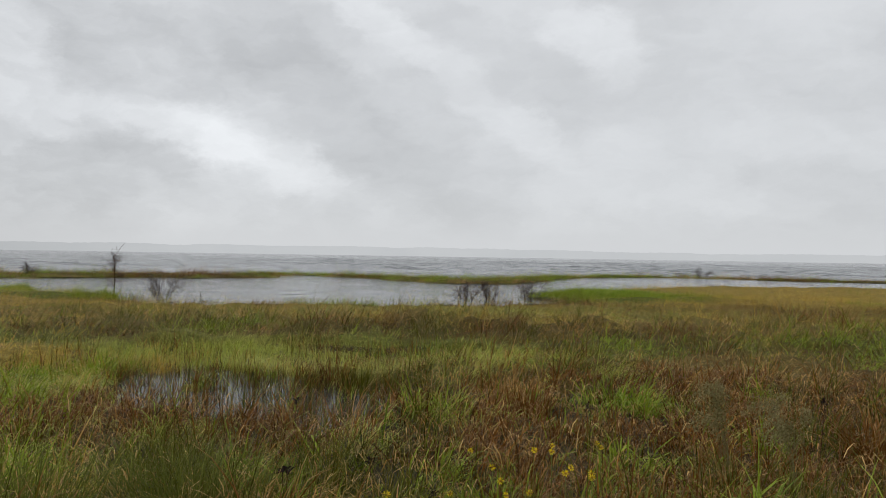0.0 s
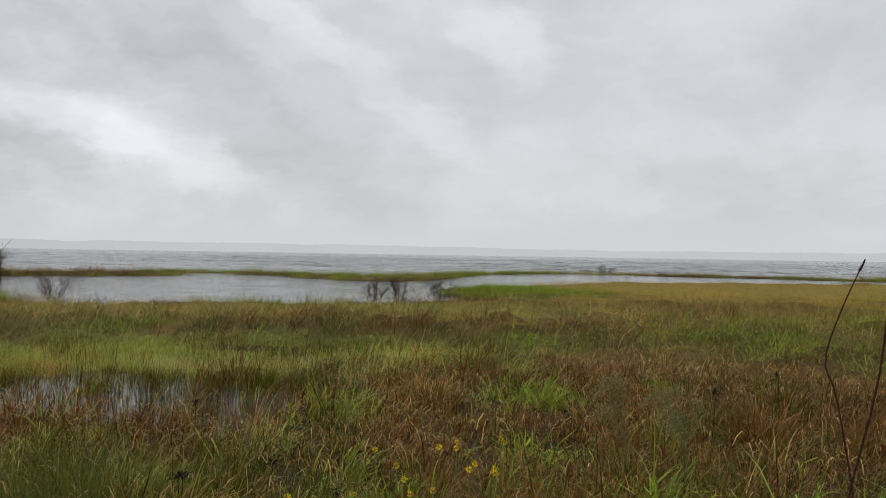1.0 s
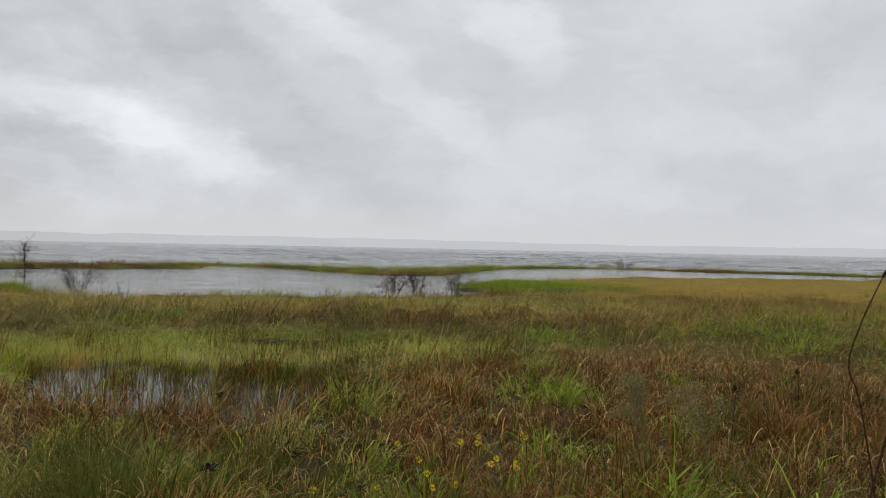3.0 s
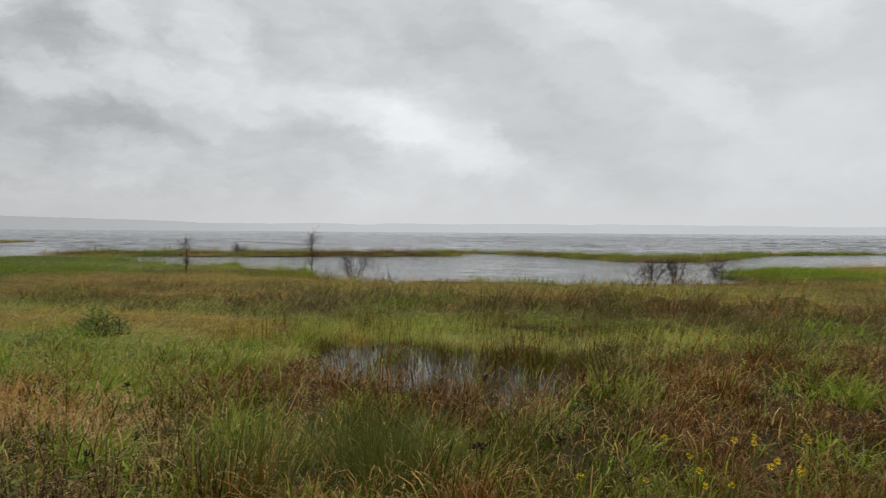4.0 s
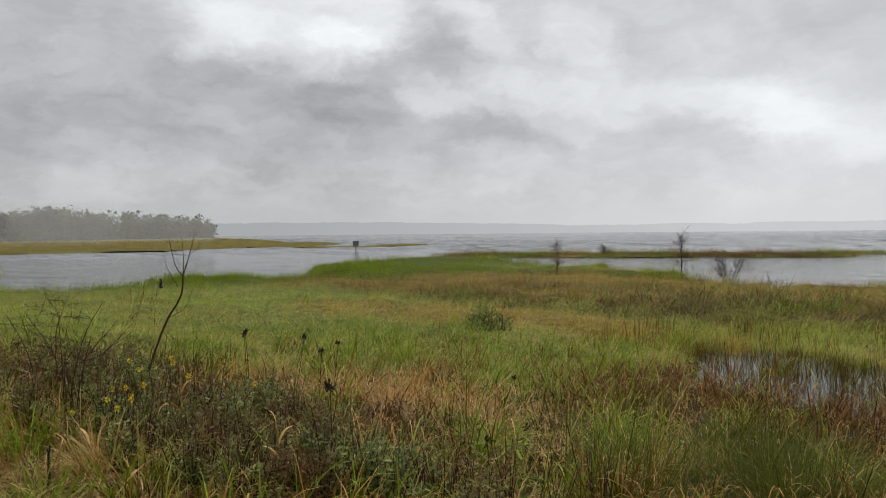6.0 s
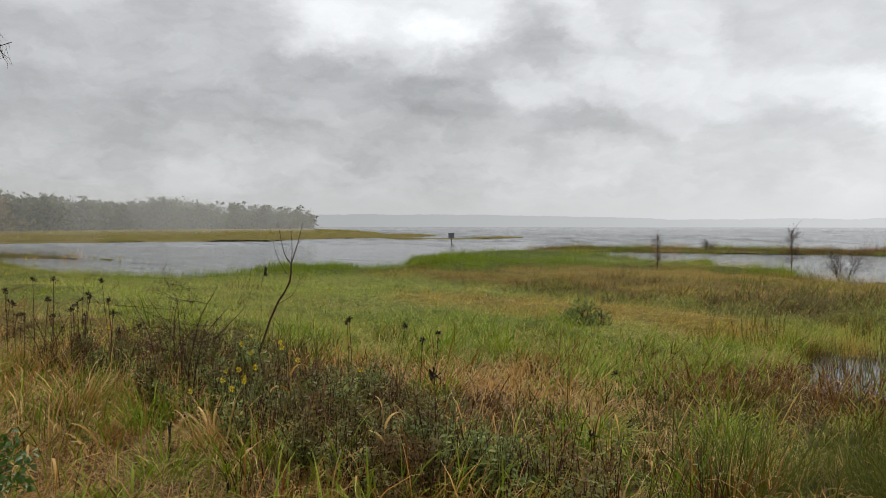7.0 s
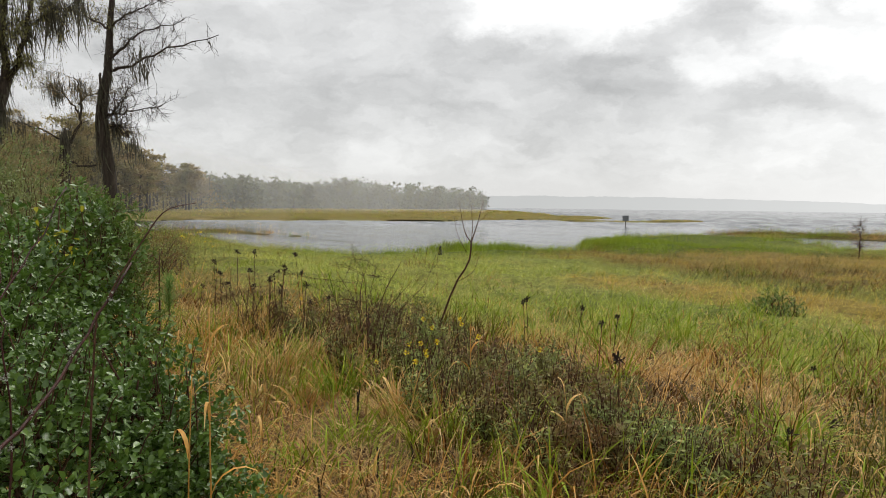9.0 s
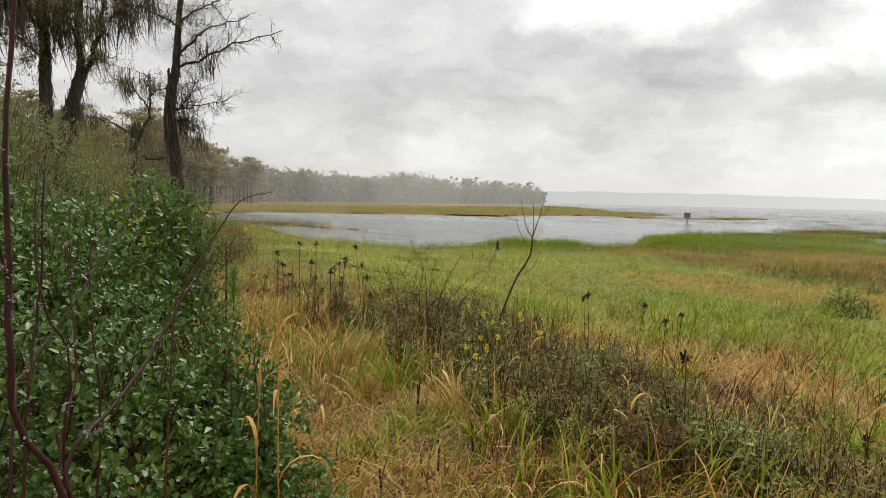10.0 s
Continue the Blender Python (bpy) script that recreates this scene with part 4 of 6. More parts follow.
# close stands of taller green reeds along the shore
for cx, cy, a, b, n_r in ((8.6, 39.5, 2.6, 2.4, 8000), (-34, 29, 4.6, 4.0, 3500), (-19.8, 37.6, 2.0, 0.9, 2500), (-30, 18, 1.2, 3.6, 3000)):
    ox, oy = rng.normal(0, 0.6, n_r), rng.normal(0, 0.6, n_r)
    gx, gy = cx + a * ox, cy + b * oy
    keep = land(gx, gy) > 0.1
    gx, gy, rim = gx[keep], gy[keep], np.exp(-0.7 * (ox**2 + oy**2))[keep]
    n_r = len(gx)
    tall = (0.22 + 0.32 * rim * (0.6 + 0.8 * lattice(gx, gy, 0.9, 59))) * rng.uniform(0.6, 1.1, n_r)
    blades(GRASS[0], np.stack([gx, gy, ground_z(gx, gy)], -1), tall, rng.uniform(0.012, 0.026, n_r), rng.normal(WIND, 0.8, n_r),
           np.abs(rng.normal(0.15, 0.2, n_r)), rng.uniform(0.0, 0.9, n_r), 2, rng.random(n_r) * 0.95)
# fine grass standing in the flooded ground
fx, fy = rng.uniform(-8.5, 3.6, 5200), rng.uniform(12.0, 17.2, 5200)
under = flooded(fx, fy) > 0.25
grow(fx[under], fy[under], 7, 0.40, 0.0085, 2, 0.16)
# a thicker growth of straw on the bank
bx, by = rng.uniform(-13, -2.6, 1400), rng.uniform(0.3, 3.3, 1400)
near = lattice(bx, by, 0.8, 51) > 0.40
grow(bx[near], by[near], 9, 0.44, 0.0105, 4, 0.10, bare=trodden)
# long loose blades, straw and green, standing and half fallen on the bank
qx, qy = rng.uniform(-11, -2.5, 9000), rng.uniform(0.2, 3.6, 9000)
keep = ~trodden(qx, qy) & (lattice(qx, qy, 0.35, 58) > 0.3)
qx, qy = qx[keep], qy[keep]
lot_q = lattice(qx, qy, 0.45, 57) + 0.35 * (rng.random(len(qx)) - 0.5)
for kind_q, pick in ((2, lot_q > 0.40), (0, (lot_q <= 0.40) & (lot_q > 0.25)), (3, lot_q <= 0.25)):
    n_q = int(pick.sum())
    blades(GRASS[kind_q], np.stack([qx, qy, ground_z(qx, qy)], -1)[pick], rng.uniform(0.22, 0.62, n_q), rng.uniform(0.005, 0.013, n_q), rng.normal(WIND, 1.5, n_q),
           np.abs(rng.normal(0.45, 0.4, n_q)), rng.uniform(0.3, 1.8, n_q), 4, rng.random(n_q))
# broad dead leaves, orange and bent over, among the straw
ox, oy = rng.uniform(-10, -2.8, 130), rng.uniform(0.6, 3.6, 130)
n_o = len(ox)
blades(GRASS[2], np.stack([ox, oy, ground_z(ox, oy) + 0.05], -1), rng.uniform(0.2, 0.5, n_o), rng.uniform(0.014, 0.026, n_o), rng.random(n_o) * 6.283,
       rng.uniform(0.1, 0.6, n_o), rng.uniform(0.8, 2.0, n_o), 6, rng.random(n_o))
fx, fy = rng.uniform(-10, -2.6, 800), rng.uniform(0.8, 3.4, 800)
blades(GRASS[0], np.stack([fx, fy, ground_z(fx, fy)], -1), rng.uniform(0.35, 0.7, 800), rng.uniform(0.006, 0.011, 800), rng.normal(WIND, 1.2, 800),
       rng.uniform(0.1, 0.5, 800), rng.uniform(0.5, 1.4, 800), 6, rng.random(800))
# thin stems standing in the pool
wx, wy = rng.uniform(-8.0, 3.0, 5600), rng.uniform(8.7, 16.8, 5600)
wet = (pool(wx, wy) > 0.6) | ((flooded(wx, wy) > 0.3) & (lattice(wx, wy, 1.1, 59) > 0.5))
wx, wy = wx[wet], wy[wet]
n_p = len(wx)
for s, pick in ((1, rng.random(n_p) < 0.5), (3, rng.random(n_p) < 0.5)):
    k = int(pick.sum())
    blades(GRASS[s], np.stack([wx, wy, ground_z(wx, wy)], -1)[pick], rng.uniform(0.3, 0.7, k), rng.uniform(0.005, 0.009, k), rng.random(k) * 6.283,
           rng.uniform(0.0, 0.25, k), rng.uniform(0.0, 0.6, k), 3, rng.random(k))
# dead curled tips hanging among the living grass
cx, cy = scatter(13000, 2.8, 14, -50, 75)
keep = (cy > 2.2) & ((cx < 0.3) | (rng.random(len(cx)) < 0.8)) & (lattice(cx, cy, 1.3, 55) > 0.3) & (pool(cx, cy) < 0.3)
cx, cy = cx[keep], cy[keep]
n_c = len(cx)
blades(GRASS[2], np.stack([cx, cy, ground_z(cx, cy) + rng.uniform(0.02, 0.26, n_c)], -1), rng.uniform(0.12, 0.36, n_c), rng.uniform(0.005, 0.011, n_c), rng.random(n_c) * 6.283,
       rng.uniform(0.0, 0.9, n_c), rng.uniform(0.9, 2.6, n_c), 3, rng.random(n_c))
# fallen straw over the bank
lx, ly = scatter(20000, 2.6, 14, 35, 108)
keep = (ly + 0.10 * lx < 3.2 + 0.1 * rng.random(len(lx))) & (ly < 4.2)
lx, ly = lx[keep], ly[keep]
n_l = len(lx)
blades(GRASS[2], np.stack([lx, ly, ground_z(lx, ly) + 0.005], -1), rng.uniform(0.08, 0.26, n_l), rng.uniform(0.004, 0.009, n_l), rng.random(n_l) * 6.283,
       rng.uniform(1.1, 1.5, n_l), rng.uniform(-0.1, 0.35, n_l), 2, rng.random(n_l))
# a mat of broken straw on the trodden ground
kx, ky = rng.uniform(-7.5, -2.5, 14000), rng.uniform(0.3, 2.7, 14000)
n_k = len(kx)
blades(GRASS[2], np.stack([kx, ky, ground_z(kx, ky) + 0.004], -1), rng.uniform(0.06, 0.24, n_k), rng.uniform(0.003, 0.007, n_k), rng.random(n_k) * 6.283,
       rng.uniform(0.95, 1.55, n_k), rng.uniform(-0.15, 0.3, n_k), 2, rng.random(n_k) * 0.8)
for geo, mat, label in zip(GRASS, (M_FRESH, M_OLIVE, M_STRAW, M_RUST, M_GOLD, M_MEADOW), (
        "fresh green marsh grass bent by the wind", "olive green sedge covering the marsh", "pale straw-coloured dead grass, partly fallen over",
        "rust brown dying marsh grass", "golden yellow marsh grass in broad patches", "soft pale green marsh grass laid over by wind")):
    single("marsh_grass", geo, mat, label, "grass", "stuff", smooth=True)


# ---- trees ----
def rel(points, base):
    return np.asarray(points, float) - np.asarray(base, float)


def twigs(geo, line, count, length, droop, r, tips, lo=0.25, spread=1.0, up=0.2, segs=5):
    """Thin side shoots on a limb; their ends are added to tips."""
    line = np.asarray(line)
    d = unit(np.gradient(line, axis=0))
    for _ in range(count):
        f = lo + (1 - lo) * rng.random()
        i = min(int(f * (len(line) - 1)), len(line) - 1)
        out = unit(rng.normal(0, 1, 3) * spread + d[i] * 0.7 + np.array([0, 0, up]))
        le = length * rng.uniform(0.4, 1.1)
        s = np.linspace(0, 1, segs)[:, None]
        wob = np.cumsum(rng.normal(0, 0.07 * le, (segs, 3)), 0) * s
        pts = line[i] + out * le * s + np.array([0, 0, -droop * le]) * s**2 + wob
        tube(geo, pts, r, r * 0.4, 3)
        tips.append(pts)


def hang(geo, at, length, wide):
    """Strands hanging down, swaying a little in the wind."""
    n = len(at)
    if not n:
        return
    s = np.linspace(0, 1, 4)
    sway = rng.normal(0.10, 0.16, (n, 2))
    c = np.stack([at[:, 0:1] + sway[:, 0:1] * length[:, None] * s**1.5, at[:, 1:2] + sway[:, 1:2] * length[:, None] * s**1.5, at[:, 2:3] - length[:, None] * s], -1)
    t = rng.random(n) * 6.283
    side = np.stack([np.cos(t), np.sin(t), np.zeros(n)], -1)
    w = wide[:, None] * np.array([0.35, 0.5, 0.32])
    v = np.empty((n, 7, 3))
    v[:, 0:6:2], v[:, 1:6:2], v[:, 6] = c[:, :3] - side[:, None] * w[..., None], c[:, :3] + side[:, None] * w[..., None], c[:, 3]
    o = np.arange(n)[:, None] * 7
    quads = np.concatenate([o + np.array([[0, 1, 3, 2]]), o + np.array([[2, 3, 5, 4]])])
    geo.add(v.reshape(-1, 3), o + np.array([[4, 5, 6]]), quads, np.tile([0, 0, 0.3, 0.3, 0.6, 0.6, 0.9], n))


def on_lines(lines, count, lo=0.0):
    out = np.empty((count, 3))
    for j in range(count):
        li = lines[rng.integers(len(lines))]
        f = (lo + (1 - lo) * rng.random()) * (len(li) - 1.001)
        i = int(f)
        out[j] = li[i] + (li[i + 1] - li[i]) * (f - i)
    return out


def mossy_tree(label, base, trunks, limbs, twig_n, twig_len, leaf_n, leaf_size, moss_n, moss_len, mass_n=0, leaf_mat=None, droop=0.35, low_moss=False):
    """A cypress: trunk lines and limb lines (points and two radii), bare shoots, thin foliage, hanging moss."""
    tree = thing("cypress_tree", label, "tree", base)
    tips, all_lines = [], []
    for pts, r0, r1 in trunks:
        g = Geo()
        line = curve(rel(pts, base), 22)
        line[:, :2] += np.cumsum(rng.normal(0, 0.02, (22, 2)), 0) * np.linspace(0, 1, 22)[:, None]
        tube(g, line, r0, r1, 12, 0.16)
        part("trunk", g, M_BARK, tree, "dark furrowed bark", True)
        all_lines.append(line)
    sub = Geo()
    for pts, r0, r1 in limbs:
        g = Geo()
        line = curve(rel(pts, base), 14)
        line[1:] += rng.normal(0, 0.035, (13, 3))
        tube(g, line, r0 * 0.7, r1 * 0.6, 7, 0.2)
        part("limb", g, M_BARK, tree, "", True)
        all_lines.append(line)
        twigs(sub, line, twig_n, twig_len, droop, 0.009, tips, 0.12, 1.2, 0.3)
    small = []
    for line in list(tips):
        twigs(sub, line, 7, twig_len * 0.45, droop * 1.6 + 0.05, 0.005, small, 0.1, 0.9, 0.0, 4)
    part("branchlet_spray", sub, M_BARK, tree, "fine bare shoots", kind="stuff")
    if leaf_n:
        g = Geo()
        at = on_lines(small + tips, leaf_n, 0.2) + rng.normal(0, 0.05, (leaf_n, 3))
        leaves(g, at, rng.normal(0, 1, (leaf_n, 3)) + np.array([0.4, 0.2, -0.9]), rng.uniform(0.6, 1.3, leaf_n) * leaf_size, 0.22, small=leaf_n > 5000)
        part("foliage", g, leaf_mat or M_CYPRESS, tree, "sparse feathery autumn foliage", kind="stuff")
    g = Geo()
    at = on_lines(all_lines if low_moss else small + tips + all_lines[len(trunks):], moss_n, 0.1 if not low_moss else 0.25)
    hang(g, at, rng.uniform(0.2, 1.0, moss_n) ** 1.5 * moss_len, rng.uniform(0.006, 0.018, moss_n))
    for _ in range(mass_n):
        c = on_lines(all_lines, 1, 0.35)[0]
        k = 110
        at = c + rng.normal(0, 1, (k, 3)) * np.array([0.15, 0.15, 0.30])
        hang(g, at, rng.uniform(0.15, 1.0, k) ** 1.6 * moss_len * 1.3, rng.uniform(0.012, 0.040, k))
    # shaggy moss clinging to the trunks
    for line, (_, r0, r1) in zip(all_lines, trunks):
        k = 260
        f = rng.beta(2.2, 2.0, k)
        at = line[(f * (len(line) - 1)).astype(int)] + unit(rng.normal(0, 1, (k, 3)) * np.array([1, 1, 0])) * (r0 + (r1 - r0) * f)[:, None] * 1.02
        at[:, 2] += rng.uniform(-0.2, 0.2, k)
        hang(g, at, rng.uniform(0.15, 0.6, k), rng.uniform(0.02, 0.05, k))
    part("moss", g, M_MOSS, tree, "grey hanging moss", kind="stuff")
    return tree


mossy_tree(
    "tall bare cypress with dark trunk, feathery shoots and hanging moss", (-26.27, 2.36, -0.1),
    [([(-26.27, 2.36, -0.1), (-26.27, 2.30, 1.7), (-26.27, 2.22, 2.8), (-26.29, 2.04, 4.2), (-26.28, 2.12, 5.0), (-26.27, 2.27, 5.9), (-26.27, 2.31, 7.2), (-26.26, 2.4, 9.0), (-26.2, 2.5, 12.5)], 0.23, 0.05),
     ([(-26.28, 2.2, 2.9), (-26.36, 2.02, 3.6), (-26.36, 1.98, 4.4), (-26.30, 2.10, 5.0), (-26.27, 2.20, 5.6)], 0.13, 0.03)],
    [([(-26.27, 2.29, 5.7), (-25.82, 2.77, 5.80), (-25.34, 3.31, 6.12), (-24.81, 4.09, 6.41), (-24.1, 5.13, 6.73)], 0.075, 0.018),
     ([(-26.27, 2.25, 5.95), (-26.02, 2.71, 6.5), (-25.76, 3.2, 6.92), (-24.98, 4.29, 7.28)], 0.07, 0.016),
     ([(-26.27, 2.29, 7.0), (-26.72, 1.74, 7.35), (-27.37, 0.9, 7.79)], 0.055, 0.016),
     ([(-26.27, 2.31, 7.1), (-25.7, 2.9, 7.5), (-24.9, 3.7, 7.75)], 0.05, 0.014),
     ([(-26.29, 2.1, 4.35), (-25.92, 2.7, 4.42), (-25.29, 3.69, 4.62)], 0.045, 0.012),
     ([(-26.29, 2.1, 4.2), (-26.0, 2.6, 4.75), (-25.9, 2.8, 5.25)], 0.05, 0.012),
     ([(-26.27, 2.3, 8.0), (-25.9, 3.3, 8.5), (-25.4, 4.6, 8.9)], 0.05, 0.012),
     ([(-26.27, 2.3, 8.3), (-26.6, 1.2, 8.9), (-27.0, 0.2, 9.5)], 0.05, 0.012),
     ([(-26.28, 2.1, 3.9), (-26.1, 2.5, 4.0), (-25.95, 3.0, 3.5)], 0.03, 0.01)],
    44, 0.85, 1500, 0.05, 330, 0.55, 3, None, -0.05, True)
mossy_tree(
    "moss-hung cypress with two leaning dark trunks", (-22.4, -1.0, -0.1),
    [([(-22.36, -1.25, -0.1), (-22.36, -1.25, 2.7), (-22.36, -1.26, 4.3), (-22.36, -1.28, 5.6), (-22.36, -1.38, 7.3), (-22.3, -1.6, 10)], 0.20, 0.07),
     ([(-22.38, -1.0, -0.1), (-22.38, -0.82, 3.0), (-22.38, -0.71, 3.8), (-22.39, -0.44, 4.69)], 0.20, 0.15)],
    [([(-22.39, -0.46, 4.6), (-22.19, -0.17, 5.12), (-21.99, 0.01, 5.82), (-21.88, 0.17, 6.96), (-21.7, 0.6, 8.2)], 0.12, 0.04),
     ([(-22.39, -0.46, 4.6), (-22.39, -0.52, 5.7), (-22.39, -0.35, 7.15), (-22.2, -0.2, 8.5)], 0.15, 0.05),
     ([(-22.36, -1.27, 5.6), (-22.0, -2.0, 6.4), (-21.7, -3.0, 7.0)], 0.08, 0.02),
     ([(-22.36, -1.3, 6.3), (-22.1, -0.7, 6.9), (-21.9, 0.3, 7.4)], 0.07, 0.02),
     ([(-21.99, 0.01, 5.82), (-21.8, 0.5, 6.3), (-21.5, 1.2, 6.6)], 0.05, 0.012),
     ([(-22.36, -1.3, 7.0), (-22.3, -2.1, 7.6), (-22.2, -2.9, 7.9)], 0.06, 0.02), ([(-22.36, -1.3, 6.0), (-21.6, -1.6, 6.4), (-20.8, -2.0, 6.2)], 0.06, 0.02), ([(-22.39, -0.5, 5.5), (-21.7, -0.9, 6.1), (-20.9, -1.2, 6.4)], 0.06, 0.02),
     ([(-22.3, -1.4, 7.6), (-21.9, -0.6, 8.0), (-21.5, 0.4, 8.1)], 0.06, 0.02), ([(-22.36, -1.28, 5.0), (-22.0, -1.9, 5.4), (-21.5, -2.6, 5.3)], 0.05, 0.02)],
    20, 1.2, 30000, 0.085, 1200, 0.8, 22, M_AIRY, 0.25)
mossy_tree(
    "thin yellowing cypress with a broken mossy trunk", (-38.35, 1.55, -0.1),
    [([(-38.35, 1.55, -0.1), (-38.35, 1.5, 2.7), (-38.32, 1.62, 4.2), (-38.3, 1.7, 4.9)], 0.32, 0.05)],
    [([(-38.35, 1.6, 4.0), (-38.32, 2.15, 5.2), (-38.32, 2.2, 6.67), (-38.3, 1.9, 7.3)], 0.12, 0.02),
     ([(-38.32, 2.15, 5.6), (-38.37, 1.4, 6.5), (-38.37, 0.6, 6.9)], 0.06, 0.015),
     ([(-38.32, 2.15, 6.0), (-38.28, 2.7, 6.5), (-38.2, 3.6, 6.6)], 0.06, 0.015),
     ([(-38.35, 1.6, 3.5), (-38.3, 2.6, 3.2), (-38.2, 3.4, 3.8)], 0.09, 0.02),
     ([(-38.35, 1.5, 4.4), (-38.4, 0.2, 4.9), (-38.4, -1.4, 5.2)], 0.07, 0.015)],
    26, 1.1, 8500, 0.08, 600, 0.7, 8, None, 0.05)


def stand_tree(high, lush):
    """A swamp cypress of the middle distance: fluted trunk, bare lower limbs, a flat uneven crown of many clumps, moss."""
    tree = thing("swamp_cypress", "grey-trunked swamp cypress with tan autumn crown and moss", "tree", (0, 0, -50), "cypress stand by the lake")
    g = Geo()
    line = curve([(0, 0, -0.6), (0.1, 0, high * 0.3), (-0.1, 0.1, high * 0.65), (0, 0, high)], 12)
    tube(g, line, high * 0.026 + 0.08, 0.05, 7, 0.15, 0.6)
    part("trunk", g, M_FARBARK, tree, "", True)
    lg, cg, mg, ends = Geo(), Geo(), Geo(), []
    for j in range(11):
        z = high * (0.42 + 0.56 * j / 10)
        a = rng.random() * 6.283
        reach = high * rng.uniform(0.10, 0.26) * (1.15 - 0.5 * abs(j / 10 - 0.55))
        p = np.array([[0, 0, z], [np.cos(a) * reach * 0.5, np.sin(a) * reach * 0.5, z + reach * 0.25], [np.cos(a) * reach, np.sin(a) * reach, z + reach * 0.3]])
        c = curve(p, 5)
        tube(lg, c, 0.07, 0.02, 3)
        ends.append(c)
    part("limb_work", lg, M_FARBARK, tree, kind="stuff")
    n = int(lush)
    at = on_lines(ends, n, 0.15) + rng.normal(0, 1, (n, 3)) * np.array([0.085, 0.085, 0.020]) * high * 0.75
    leaves(cg, at, rng.normal(0, 1, (n, 3)) * np.array([1, 1, 0.5]), (rng.uniform(0.15, 0.42, n) if n > 1500 else rng.uniform(0.45, 1.0, n)) * high / 12, 0.6, small=True)
    part("crown", cg, M_CYPRESS, tree, "thin tan and olive autumn foliage", kind="stuff")
    at = on_lines(ends, 100, 0.2) + rng.normal(0, 0.25, (100, 3))
    hang(mg, at, rng.uniform(0.4, 1.9, 100), rng.uniform(0.05, 0.12, 100))
    part("moss", mg, M_MOSS, tree, "grey hanging moss", kind="stuff")
    return tree


KINDS = [stand_tree(12.0, 3900), stand_tree(13.5, 4100), stand_tree(11.0, 3700), stand_tree(12.5, 1450), stand_tree(14.0, 1500), stand_tree(11.5, 1400)]
# bearing and distance of the wooded edge, from the near stand to the point
EDGE_AZ, EDGE_R = [76.0, 78.0, 80.5, 83.0, 85.5, 88.0, 91, 96, 104], [300, 255, 205, 150, 112, 84, 68, 56, 48]
n_stand = 90
for j in range(n_stand):
    az = 78.3 + 25 * ((j + 0.5) / n_stand) ** 1.05 + rng.normal(0, 0.25)
    r = np.interp(az, EDGE_AZ, EDGE_R) * rng.uniform(0.98, 1.22)
    x, y = -math.sin(radians(az)) * r, math.cos(radians(az)) * r
    size = rng.uniform(0.78, 1.12) * (0.78 + 0.12 * min(1, r / 190)) * (1 - 0.26 * min(max((az - 86) / 5, 0), 1))
    copy_thing(KINDS[j % 3 + (3 if r > 130 else 0)], pose(x, y, float(ground_z(x, y)), 0, 0, rng.random() * 360) @ Matrix.Scale(size, 4))
for k in KINDS:
    for o in (*k.children_recursive, k):
        bpy.data.objects.remove(o)


def wood_interior():
    """Undergrowth and trunks further inside the stand."""
    g, gt = Geo(), Geo()
    for j in range(420):
        az = 77.8 + 31 * rng.random()
        r = np.interp(az, EDGE_AZ, EDGE_R) * rng.uniform(1.15, 1.5)
        x, y = -math.sin(radians(az)) * r, math.cos(radians(az)) * r
        k = r / 110
        n = 90
        at = np.array([x, y, 0]) + rng.normal(0, 1, (n, 3)) * np.array([1.5, 1.5, 0]) * k + np.stack([np.zeros(n), np.zeros(n), rng.random(n) * rng.uniform(2.5, 7.5) * (0.5 + 0.5 * min(k, 1.6))], -1)
        leaves(g, at, rng.normal(0, 1, (n, 3)), rng.uniform(0.2, 0.6, n) * k**0.7, 0.7, small=True)
        tube(gt, [(x, y, -0.5), (x, y, 5), (x + 0.3, y, 9.0 * min(k, 1.3))], 0.22, 0.08, 4)
    woods = tagged(new("wood_interior"), "brown-green undergrowth and trunks inside the cypress stand", "woods", "", "stuff")
    part("trunk_mass", gt, M_FARBARK, woods, kind="stuff")
    part("leaf_mass", g, M_CYPRESS, woods, kind="stuff")


wood_interior()


